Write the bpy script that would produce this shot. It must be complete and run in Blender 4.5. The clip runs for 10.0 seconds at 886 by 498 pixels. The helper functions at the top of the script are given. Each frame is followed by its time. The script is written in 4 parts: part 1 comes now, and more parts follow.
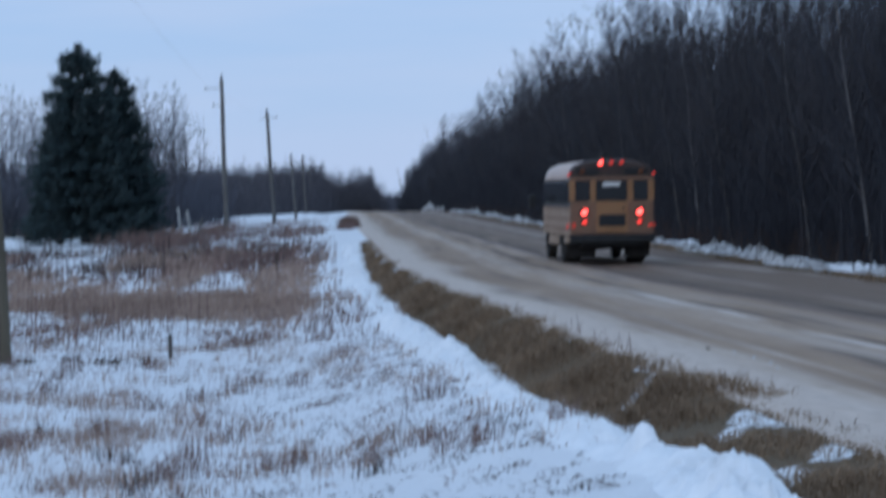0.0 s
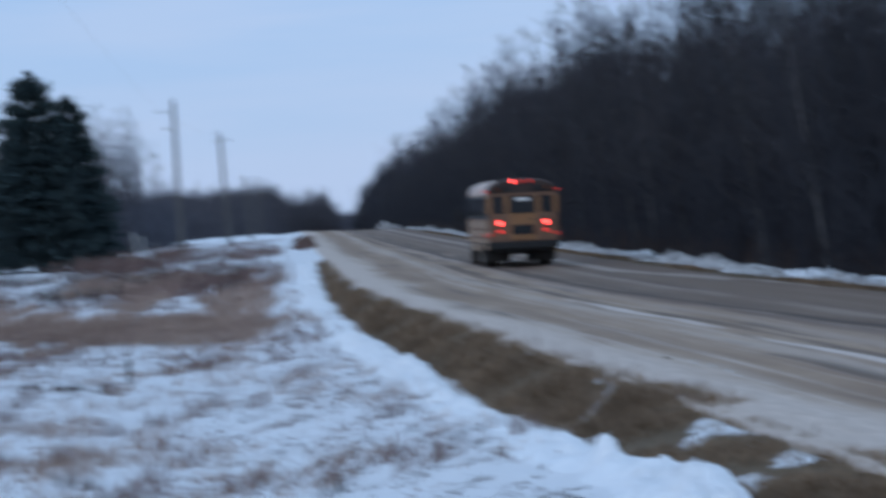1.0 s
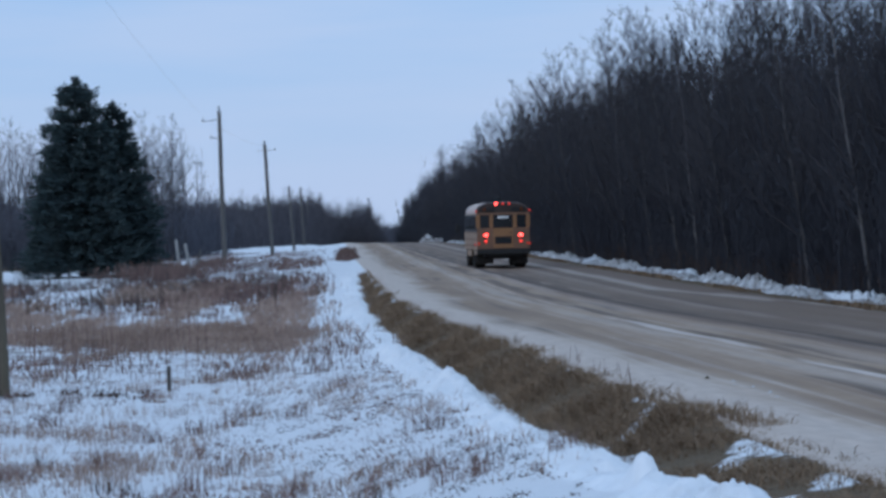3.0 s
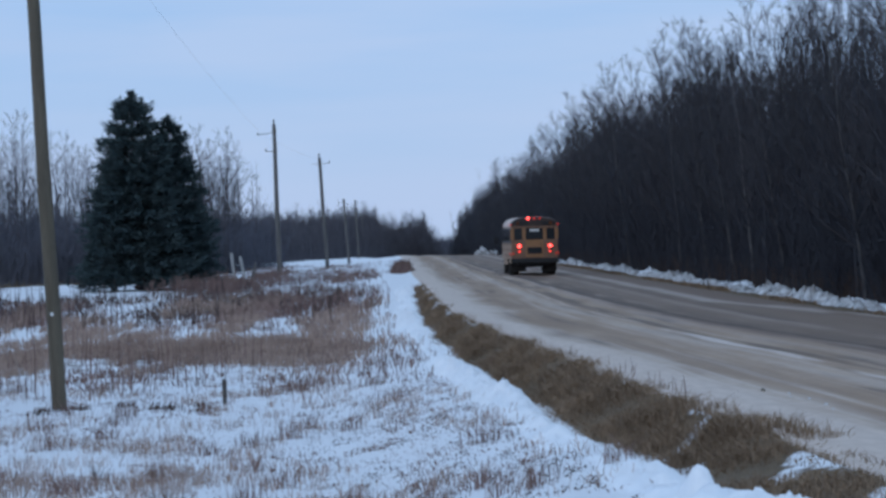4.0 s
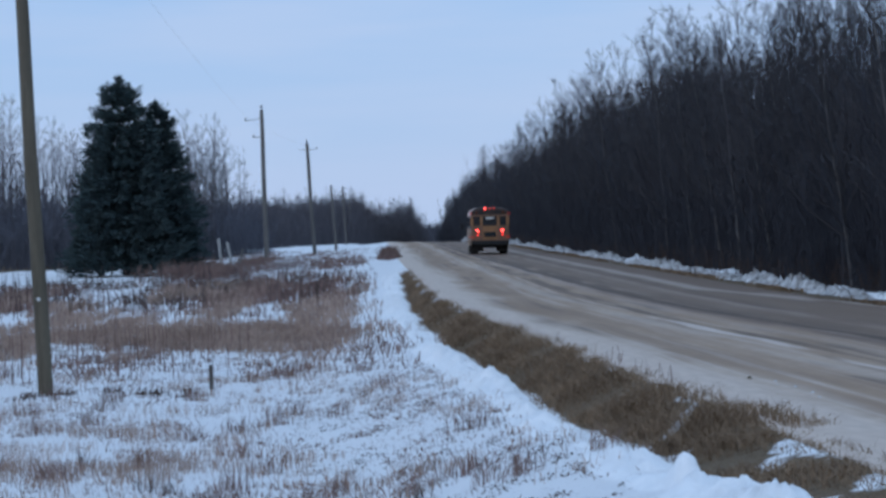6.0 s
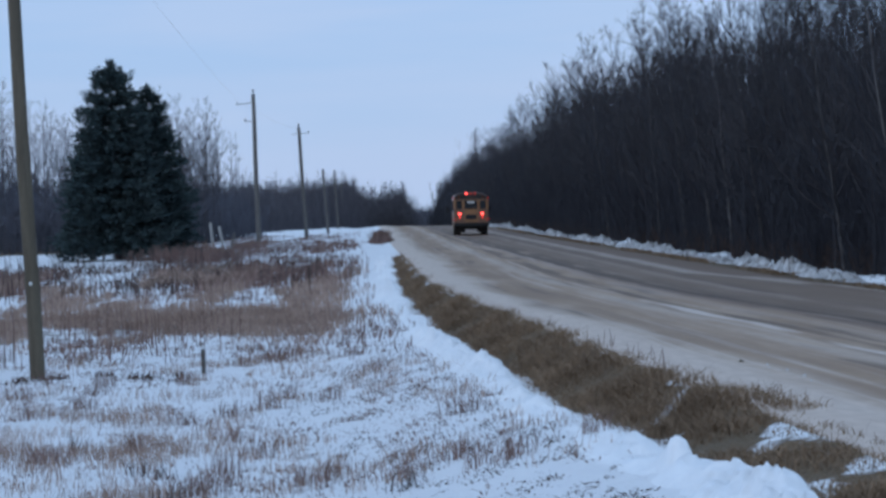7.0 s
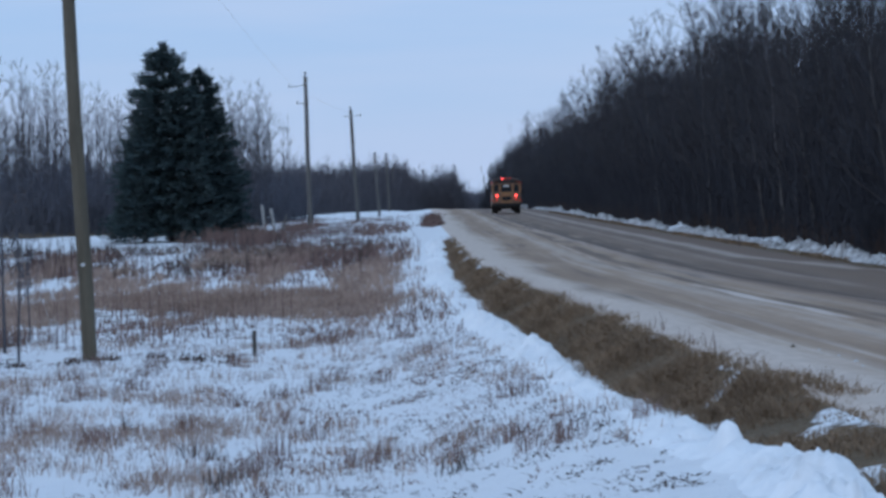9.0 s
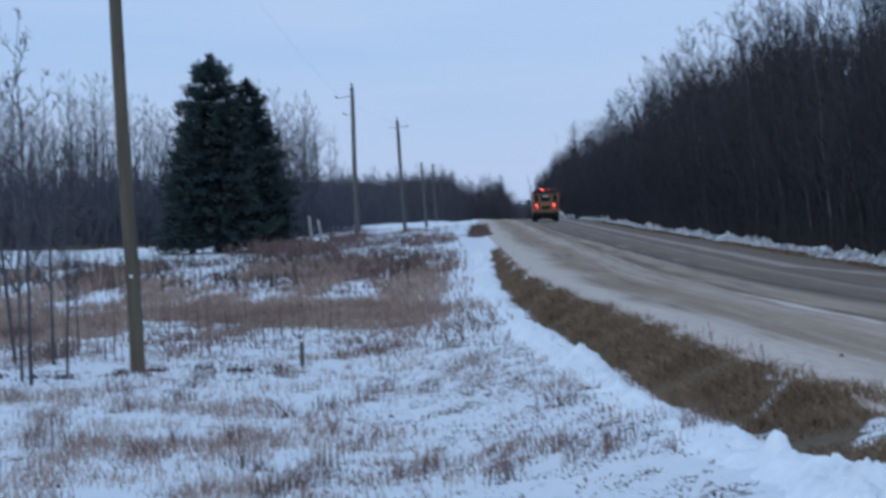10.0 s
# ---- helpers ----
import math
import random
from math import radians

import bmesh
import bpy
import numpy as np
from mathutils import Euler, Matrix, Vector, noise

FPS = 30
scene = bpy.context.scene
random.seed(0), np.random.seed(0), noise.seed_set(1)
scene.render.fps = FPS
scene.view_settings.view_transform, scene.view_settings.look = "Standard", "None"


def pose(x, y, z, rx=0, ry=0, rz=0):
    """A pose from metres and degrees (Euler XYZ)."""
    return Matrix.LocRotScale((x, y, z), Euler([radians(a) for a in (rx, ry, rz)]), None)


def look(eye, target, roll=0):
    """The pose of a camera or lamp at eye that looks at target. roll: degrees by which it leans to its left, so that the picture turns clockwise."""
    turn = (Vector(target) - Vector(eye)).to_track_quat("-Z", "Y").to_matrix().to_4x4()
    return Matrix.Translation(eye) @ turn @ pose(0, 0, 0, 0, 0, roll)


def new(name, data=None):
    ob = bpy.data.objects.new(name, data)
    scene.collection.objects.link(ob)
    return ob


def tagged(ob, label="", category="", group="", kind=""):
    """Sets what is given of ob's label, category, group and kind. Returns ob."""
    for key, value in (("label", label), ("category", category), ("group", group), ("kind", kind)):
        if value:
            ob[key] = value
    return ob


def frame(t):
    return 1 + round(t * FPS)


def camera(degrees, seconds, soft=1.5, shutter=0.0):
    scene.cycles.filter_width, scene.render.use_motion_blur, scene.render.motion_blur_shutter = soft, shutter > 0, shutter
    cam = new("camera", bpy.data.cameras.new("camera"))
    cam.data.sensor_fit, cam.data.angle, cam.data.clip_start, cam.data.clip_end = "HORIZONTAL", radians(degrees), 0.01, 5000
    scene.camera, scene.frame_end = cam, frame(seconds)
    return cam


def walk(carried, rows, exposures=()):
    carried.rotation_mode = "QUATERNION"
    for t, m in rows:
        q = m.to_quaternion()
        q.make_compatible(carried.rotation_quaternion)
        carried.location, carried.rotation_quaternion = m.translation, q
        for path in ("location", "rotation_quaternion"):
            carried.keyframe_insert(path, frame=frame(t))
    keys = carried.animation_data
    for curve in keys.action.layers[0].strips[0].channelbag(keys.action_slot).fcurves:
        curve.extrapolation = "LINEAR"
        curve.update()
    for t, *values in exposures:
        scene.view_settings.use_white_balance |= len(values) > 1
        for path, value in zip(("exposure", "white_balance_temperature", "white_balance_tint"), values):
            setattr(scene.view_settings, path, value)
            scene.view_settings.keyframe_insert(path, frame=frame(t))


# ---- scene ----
EYE = (0.0, 0.0, 2.27)
cam = camera(20.5, 10.0, soft=3.0, shutter=0.9)
ROWS = [
    (0, 88.583, 1.301, -1.096), (0.1, 89.028, 1.505, -1.226), (0.2, 89.501, 1.706, -1.587),
    (0.3, 89.356, 1.904, -2.27), (0.4, 88.912, 2.104, -2.702), (0.5, 88.859, 2.309, -2.745),
    (0.6, 88.942, 2.432, -2.624), (0.7, 89.002, 2.551, -2.75), (0.8, 88.94, 2.67, -2.94),
    (0.9, 88.865, 2.793, -2.804), (1, 88.934, 2.922, -2.152), (1.1, 89.092, 2.72, -1.41),
    (1.2, 89.083, 2.515, -0.816), (1.3, 89.236, 2.309, -0.353), (1.4, 89.697, 2.102, -0.035),
    (1.5, 90.251, 1.894, 0.277), (1.6, 90.576, 1.801, 0.423), (1.7, 90.49, 1.708, 0.445),
    (1.8, 90.424, 1.611, 0.178), (1.9, 90.357, 1.513, -0.169), (2, 90.186, 1.415, -0.568),
    (2.2, 89.632, 1.217, -1.699), (3.3, 89.302, 1.811, -0.745), (3.5, 89.324, 1.745, -0.337),
    (4, 89.634, 1.782, 0.138), (4.5, 89.392, 1.5, -0.016), (5, 89.374, 1.551, -0.003),
    (6.5, 89.171, 1.567, -0.273), (7, 88.93, 1.616, -0.348), (7.5, 88.786, 1.567, 0.058),
    (8, 88.827, 1.509, 0.238), (8.5, 88.688, 1.359, 0.27), (9, 88.567, 1.357, 0.855),
    (9.5, 88.514, 1.534, 1.284), (10, 88.838, 1.587, 1.951),
]
walk(cam, [(t, pose(*EYE, rx, ry, rz)) for t, rx, ry, rz in ROWS])

# ---------------------------------------------------------------- light
scene.view_settings.exposure = 0.0
world = bpy.data.worlds.new("dusk_sky")
scene.world = world
world.use_nodes = True
nt = world.node_tree
nt.nodes.clear()
W_out = nt.nodes.new("ShaderNodeOutputWorld")
W_sky = nt.nodes.new("ShaderNodeTexSky")
W_sky.sky_type, W_sky.sun_disc = "NISHITA", False
W_sky.sun_elevation, W_sky.sun_rotation = radians(9), radians(215)
W_b1 = nt.nodes.new("ShaderNodeBackground")
W_b1.inputs["Strength"].default_value = 0.08
W_co = nt.nodes.new("ShaderNodeTexCoord")
W_sep = nt.nodes.new("ShaderNodeSeparateXYZ")
W_map = nt.nodes.new("ShaderNodeMapping")
W_map.inputs["Scale"].default_value = (3.0, 3.0, 26.0)
W_noi = nt.nodes.new("ShaderNodeTexNoise")
W_noi.inputs["Scale"].default_value, W_noi.inputs["Detail"].default_value = 1.6, 5.0
W_ramp = nt.nodes.new("ShaderNodeValToRGB")
W_ramp.color_ramp.elements[0].position, W_ramp.color_ramp.elements[0].color = 0.0, (0.435, 0.575, 0.83, 1)
W_ramp.color_ramp.elements[1].position, W_ramp.color_ramp.elements[1].color = 1.0, (0.53, 0.75, 1.08, 1)
W_e = W_ramp.color_ramp.elements.new(0.12)
W_e.color = (0.305, 0.515, 0.86, 1)
W_e = W_ramp.color_ramp.elements.new(0.4)
W_e.color = (0.425, 0.645, 0.99, 1)
W_cl = nt.nodes.new("ShaderNodeMixRGB")
W_cl.inputs[2].default_value = (0.457, 0.585, 0.85, 1)
W_cr = nt.nodes.new("ShaderNodeMapRange")
for i, v in ((1, 0.40), (2, 0.66), (3, 0.0), (4, 0.6)):
    W_cr.inputs[i].default_value = v
W_b2 = nt.nodes.new("ShaderNodeBackground")
W_b2.inputs["Strength"].default_value = 1.09
W_mix = nt.nodes.new("ShaderNodeMixShader")
W_mix.inputs[0].default_value = 0.9
for a, b in ((W_sky.outputs[0], W_b1.inputs[0]), (W_co.outputs["Generated"], W_sep.inputs[0]), (W_co.outputs["Generated"], W_map.inputs[0]),
             (W_map.outputs[0], W_noi.inputs["Vector"]), (W_sep.outputs[2], W_ramp.inputs[0]), (W_ramp.outputs[0], W_cl.inputs[1]),
             (W_noi.outputs[0], W_cr.inputs[0]), (W_cr.outputs[0], W_cl.inputs[0]), (W_cl.outputs[0], W_b2.inputs[0]),
             (W_b1.outputs[0], W_mix.inputs[1]), (W_b2.outputs[0], W_mix.inputs[2]), (W_mix.outputs[0], W_out.inputs[0])):
    nt.links.new(a, b)
sun = new("sun", bpy.data.lights.new("sun", "SUN"))
sun.data.energy, sun.data.angle, sun.data.color = 0.3, radians(25), (1.0, 0.93, 0.86)
sun.matrix_world = look((0, 0, 60), (40, 60, 30))


# ---------------------------------------------------------------- materials
def mat(name, a, b, scale=4.0, rough=0.85, metal=0.0, bump=0.3, dist=0.02, fine=40.0, spread=0.0, island=0.0, emit=None, stretch=None, spec=0.3):
    """Two colours mixed by coarse and fine noise, with relief; spread and island vary it from object to object or piece to piece."""
    m = bpy.data.materials.new(name)
    m.use_nodes = True
    n, l = m.node_tree.nodes, m.node_tree.links
    p = n["Principled BSDF"]
    co = n.new("ShaderNodeTexCoord")
    src = co.outputs["Object"]
    if stretch:
        mp = n.new("ShaderNodeMapping")
        mp.inputs["Scale"].default_value = stretch
        l.new(src, mp.inputs[0])
        src = mp.outputs[0]
    n1, n2 = n.new("ShaderNodeTexNoise"), n.new("ShaderNodeTexNoise")
    n1.inputs["Scale"].default_value, n1.inputs["Detail"].default_value = scale, 4
    n2.inputs["Scale"].default_value, n2.inputs["Detail"].default_value = fine, 3
    l.new(src, n1.inputs["Vector"]), l.new(src, n2.inputs["Vector"])
    add = n.new("ShaderNodeMath")
    add.operation = "MULTIPLY_ADD"
    add.inputs[1].default_value = 0.5
    l.new(n2.outputs[0], add.inputs[0]), l.new(n1.outputs[0], add.inputs[2])
    mr = n.new("ShaderNodeMapRange")
    for i, v in ((1, 0.5), (2, 1.0), (3, 0.0), (4, 1.0)):
        mr.inputs[i].default_value = v
    l.new(add.outputs[0], mr.inputs[0])
    mix = n.new("ShaderNodeMixRGB")
    mix.inputs[1].default_value, mix.inputs[2].default_value = (*a, 1), (*b, 1)
    l.new(mr.outputs[0], mix.inputs[0])
    col = mix.outputs[0]
    for amount, node, out in ((spread, "ShaderNodeObjectInfo", "Random"), (island, "ShaderNodeNewGeometry", "Random Per Island")):
        if amount:
            inf, hv, rg = n.new(node), n.new("ShaderNodeHueSaturation"), n.new("ShaderNodeMapRange")
            rg.inputs[3].default_value, rg.inputs[4].default_value = 1 - amount, 1 + amount
            l.new(inf.outputs[out], rg.inputs[0]), l.new(rg.outputs[0], hv.inputs["Value"]), l.new(col, hv.inputs["Color"])
            col = hv.outputs[0]
    l.new(col, p.inputs["Base Color"])
    p.inputs["Roughness"].default_value, p.inputs["Metallic"].default_value = rough, metal
    p.inputs["Specular IOR Level"].default_value = spec
    if bump:
        bp = n.new("ShaderNodeBump")
        bp.inputs["Strength"].default_value, bp.inputs["Distance"].default_value = bump, dist
        l.new(add.outputs[0], bp.inputs["Height"]), l.new(bp.outputs[0], p.inputs["Normal"])
    if emit:
        p.inputs["Emission Color"].default_value, p.inputs["Emission Strength"].default_value = (*emit[:3], 1), emit[3]
    return m


# Blue in this bark and M_brush stands in for haze over the woods.
M_bark = mat("poplar_bark", (0.031, 0.033, 0.042), (0.064, 0.066, 0.078), 2.5, spread=0.15)
M_pale = mat("aspen_bark", (0.080, 0.076, 0.076), (0.155, 0.147, 0.145), 2.0, spread=0.3)
M_twig = mat("twig_bark", (0.038, 0.036, 0.041), (0.078, 0.072, 0.078), 1.5, bump=0, spread=0.15)
M_brush = mat("brush_stems", (0.029, 0.031, 0.040), (0.059, 0.060, 0.072), 0.6, bump=0, island=0.15)
# Haze over the far thickets is put into these bluer, paler stems.
M_thicket_haze = mat("hazed_thicket_stems", (0.066, 0.070, 0.090), (0.130, 0.132, 0.158), 0.6, bump=0, island=0.15)
# Woods beyond the field: distance haze lightens the stem colour itself.
M_woods_haze = mat("hazed_woods_stems", (0.060, 0.058, 0.068), (0.115, 0.108, 0.122), 0.6, bump=0, island=0.15)
M_grey_bark = mat("grey_poplar_bark", (0.060, 0.058, 0.066), (0.115, 0.110, 0.122), 2.5, bump=0, spread=0.15)
M_shrub = mat("red_brown_shrub", (0.050, 0.034, 0.030), (0.10, 0.070, 0.060), 0.6, bump=0, island=0.25)
M_needle = mat("spruce_needles", (0.032, 0.051, 0.056), (0.066, 0.091, 0.090), 1.2, bump=0, island=0.3, spec=0.1)
M_pole = mat("pole_wood", (0.075, 0.062, 0.045), (0.145, 0.120, 0.085), 1.2, bump=0.5, stretch=(6, 6, 0.5), fine=14)
M_grey_pole = mat("grey_pole_wood", (0.075, 0.070, 0.066), (0.16, 0.15, 0.14), 1.2, bump=0.5, stretch=(6, 6, 0.5), fine=14)
M_weathered = mat("weathered_wood", (0.24, 0.23, 0.22), (0.42, 0.41, 0.39), 2.0, bump=0.4, stretch=(6, 6, 0.8), fine=14)
M_straw = mat("dry_grass", (0.25, 0.172, 0.138), (0.43, 0.315, 0.255), 0.8, bump=0, island=0.35)
M_weed = mat("dead_weed", (0.135, 0.084, 0.072), (0.26, 0.170, 0.146), 0.8, bump=0, island=0.35)
M_verge = mat("verge_grass", (0.148, 0.100, 0.064), (0.285, 0.195, 0.126), 0.6, bump=0, island=0.35)
M_snow = mat("bank_snow", (0.72, 0.76, 0.80), (0.86, 0.88, 0.90), 1.5, rough=0.7, bump=0.6, dist=0.06, fine=9)
M_dirty = mat("ploughed_snow", (0.15, 0.13, 0.115), (0.72, 0.73, 0.74), 2.2, rough=0.75, bump=0.6, dist=0.06, fine=7)
M_yellow = mat("bus_yellow", (0.25, 0.125, 0.055), (0.34, 0.172, 0.080), 1.5, rough=0.45, bump=0.05, spec=0.4)
M_grime = mat("bus_yellow_grimy", (0.160, 0.090, 0.060), (0.245, 0.138, 0.088), 1.2, rough=0.6, bump=0.05)
M_side = mat("bus_side_dusty", (0.26, 0.17, 0.11), (0.40, 0.28, 0.20), 1.2, rough=0.6, bump=0.05)
M_white = mat("white_roof", (0.44, 0.32, 0.26), (0.57, 0.43, 0.36), 1.0, rough=0.5, bump=0.05)
M_black = mat("black_paint", (0.012, 0.012, 0.013), (0.03, 0.03, 0.03), 3.0, rough=0.5, bump=0.1)
M_cap = mat("dusty_dark_cap", (0.035, 0.024, 0.022), (0.075, 0.050, 0.042), 2.0, rough=0.6, bump=0.05)
M_rubber = mat("tyre_rubber", (0.014, 0.013, 0.013), (0.04, 0.037, 0.035), 5.0, rough=0.9)
M_steel = mat("painted_steel", (0.05, 0.045, 0.04), (0.12, 0.11, 0.10), 4.0, rough=0.5, metal=0.4)
M_paper = mat("white_sign", (0.70, 0.70, 0.68), (0.82, 0.82, 0.80), 6.0, bump=0)
M_red = mat("red_lens_lit", (0.6, 0.02, 0.02), (0.7, 0.03, 0.02), 6.0, rough=0.2, bump=0, emit=(1.0, 0.07, 0.06, 6.5))
M_tail = mat("red_lens_tail", (0.6, 0.02, 0.02), (0.7, 0.03, 0.02), 6.0, rough=0.2, bump=0, emit=(1.0, 0.06, 0.05, 1.3))
M_red_dim = mat("red_lens_dim", (0.5, 0.03, 0.02), (0.6, 0.05, 0.03), 6.0, rough=0.2, bump=0, emit=(1.0, 0.06, 0.05, 0.35))
M_flash = mat("strobe_lens", (0.8, 0.8, 0.8), (0.9, 0.9, 0.9), 6.0, rough=0.2, bump=0, emit=(1.0, 0.93, 0.88, 60.0))
M_amber = mat("amber_lens", (0.10, 0.03, 0.015), (0.14, 0.05, 0.02), 6.0, rough=0.2, bump=0)
M_glass = bpy.data.materials.new("window_glass")
M_glass.use_nodes = True
M_glass.node_tree.nodes["Principled BSDF"].inputs["Base Color"].default_value = (0.02, 0.022, 0.025, 1)
M_glass.node_tree.nodes["Principled BSDF"].inputs["Roughness"].default_value = 0.12
M_glass.node_tree.nodes["Principled BSDF"].inputs["Specular IOR Level"].default_value = 0.25
M_leaf = mat("withered_leaf", (0.06, 0.04, 0.03), (0.13, 0.08, 0.05), 6.0, bump=0)


# ---------------------------------------------------------------- lie of the land
def curve(table, smooth):
    ys = np.arange(-80.0, 3600.0, 1.0)
    v = np.interp(ys, [a for a, _ in table], [b for _, b in table])
    k = np.ones(2 * smooth + 1) / (2 * smooth + 1)
    return ys, np.convolve(np.pad(v, smooth, mode="edge"), k, mode="valid")


CENTRE = curve([(-80, 17.5), (0, 10.6), (25, 8.6), (45, 7.0), (58, 5.9), (71, 5.1), (98, 4.35), (135, 3.2), (166, 2.35), (208, 1.35), (245, 0.4), (290, -1.3), (330, -2.6), (500, -6.5), (800, -12), (3600, -40)], 7)
PROFILE = curve([(-80, 0.0), (262, 0.0), (300, -0.5), (700, -8.5), (1500, -16), (3600, -20)], 12)
FIELD = curve([(-80, 0.55), (7, 0.55), (22, -1.05), (30, -1.1), (48, -0.95), (60, -0.9), (90, -0.62), (120, -0.22), (150, 0.0), (190, -0.12), (240, -0.35), (300, -0.55), (400, -1.2), (600, -2.5), (900, -9), (1500, -16), (3600, -20)], 5)
HALF = 5.3


def centre(y):
    return np.interp(y, *CENTRE)


def profile(y):
    return np.interp(y, *PROFILE)


def hills(x, y):
    """Small undulation of snow over stubble."""
    return 0.05 * np.sin(x * 0.9 + 1.3 * np.sin(y * 0.31)) * np.sin(y * 0.47 + x * 0.2) + 0.025 * np.sin(x * 2.3 + y * 0.9) * np.sin(y * 1.7 - x * 0.6)


def verge_foot(y):
    """Offset from the road's centre at which the bare side slope meets the snow."""
    return np.interp(y, [0, 50, 66, 85, 110], [-6.3, -6.25, -6.0, -5.8, -5.7]) + 0.07 * np.sin(y * 0.7) + 0.04 * np.sin(y * 1.9)


def land(x, y):
    """Height of the ground, under the road too."""
    x, y = np.asarray(x, float), np.asarray(y, float)
    u = x - centre(y)
    f, p = np.interp(y, *FIELD), profile(y)
    lip = np.interp(y, [20, 26, 32, 48, 66, 100, 130], [0.16, 0.36, 0.56, 0.55, 0.40, 0.30, 0.1])
    foot = verge_foot(y)
    drop = np.clip((-HALF - u) / (-foot - HALF), 0, 1)
    far = np.clip((foot - 0.1 - u) / 3.6, 0, 1)
    shelf = p + 0.06 - lip * (0.75 * drop + 0.25 * drop * drop * (3 - 2 * drop))
    left = shelf + (f - shelf) * far * far * (3 - 2 * far) + hills(x, y) * far
    rise = np.clip((u - HALF) / 2.5, 0, 1)
    right = p - 0.16 - 0.12 * rise * rise * (3 - 2 * rise) + hills(x, y) * rise
    z = np.where(u < 0, left, right)
    inside = np.clip((HALF - np.abs(u)) / 0.4, 0, 1)
    return z - 0.2 * inside


def surface(x, y):
    """Height of what one walks on: the road lies over the ground."""
    u = x - centre(y)
    z = land(x, y)
    road_z = profile(y) + 0.01 * (1 - (u / HALF) ** 2) - 0.02 * u - 0.045
    return np.where(np.abs(u) < HALF - 0.2, np.maximum(z, road_z), z)


def mesh_of(name, verts, faces, mats, smooth=False):
    """A mesh from arrays of corners and of faces that all have the same number of corners."""
    verts, faces = np.asarray(verts, np.float32), np.asarray(faces, np.int32)
    me = bpy.data.meshes.new(name)
    me.vertices.add(len(verts)), me.vertices.foreach_set("co", verts.ravel())
    k = faces.shape[1]
    me.loops.add(faces.size), me.loops.foreach_set("vertex_index", faces.ravel())
    me.polygons.add(len(faces)), me.polygons.foreach_set("loop_start", np.arange(len(faces), dtype=np.int32) * k)
    me.update(calc_edges=True), me.validate()
    for m in mats if isinstance(mats, (list, tuple)) else [mats]:
        me.materials.append(m)
    if smooth:
        me.polygons.foreach_set("use_smooth", np.ones(len(faces), bool))
    return me


def grid_faces(nr, nc):
    i = np.arange((nr - 1) * (nc - 1))
    a = i // (nc - 1) * nc + i % (nc - 1)
    return np.stack([a, a + 1, a + nc + 1, a + nc], 1)


def sticks(p0, p1, r0, r1, n=3):
    """Tapered n-sided sticks between pairs of points."""
    p0, p1 = np.asarray(p0, float), np.asarray(p1, float)
    k = len(p0)
    d = p1 - p0
    d /= np.linalg.norm(d, axis=1, keepdims=True) + 1e-9
    ref = np.where(np.abs(d[:, 2:3]) > 0.9, [[1.0, 0, 0]], [[0, 0, 1.0]])
    s = np.cross(d, ref)
    s /= np.linalg.norm(s, axis=1, keepdims=True) + 1e-9
    q = np.cross(d, s)
    a = np.arange(n) * 2 * math.pi / n
    ring = np.cos(a)[None, :, None] * s[:, None, :] + np.sin(a)[None, :, None] * q[:, None, :]
    r0, r1 = np.broadcast_to(np.asarray(r0, float), (k,)), np.broadcast_to(np.asarray(r1, float), (k,))
    v = np.concatenate([p0[:, None] + ring * r0[:, None, None], p1[:, None] + ring * r1[:, None, None]], 1).reshape(-1, 3)
    b = (np.arange(k) * 2 * n)[:, None]
    j = np.arange(n)[None]
    f = np.stack([b + j, b + (j + 1) % n, b + n + (j + 1) % n, b + n + j], -1).reshape(-1, 4)
    return v, f


def ribbons(p0, p1, r0, r1):
    """Thin tapered strips for the finest twigs, each turned its own way."""
    p0, p1 = np.asarray(p0, float), np.asarray(p1, float)
    d = p1 - p0
    s = np.cross(d, np.random.default_rng(len(p0)).normal(0, 1, d.shape))
    s /= np.linalg.norm(s, axis=1, keepdims=True) + 1e-9
    r0, r1 = np.broadcast_to(np.asarray(r0, float), (len(p0),))[:, None], np.broadcast_to(np.asarray(r1, float), (len(p0),))[:, None]
    v = np.stack([p0 - s * r0, p0 + s * r0, p1 + s * r1, p1 - s * r1], 1).reshape(-1, 3)
    return v, np.arange(len(v)).reshape(-1, 4)


def tube(pts, rad, n=8):
    """One closed-up tapered tube through a row of points."""
    pts = np.asarray(pts, float)
    a = np.arange(n) * 2 * math.pi / n
    ring = np.stack([np.cos(a), np.sin(a), np.zeros(n)], 1)
    v = (pts[:, None] + ring[None] * np.asarray(rad, float)[:, None, None]).reshape(-1, 3)
    m = len(pts)
    i, j = np.meshgrid(np.arange(m - 1), np.arange(n), indexing="ij")
    f = np.stack([i * n + j, i * n + (j + 1) % n, (i + 1) * n + (j + 1) % n, (i + 1) * n + j], -1).reshape(-1, 4)
    return v, f


def merge(blocks):
    vs, fs, base = [], [], 0
    for v, f in blocks:
        vs.append(v), fs.append(f + base)
        base += len(v)
    return np.concatenate(vs), np.concatenate(fs)


def part(name, me, parent, label=""):
    ob = new(name, me)
    ob.parent = parent
    if label:
        ob["label"] = label
    return ob


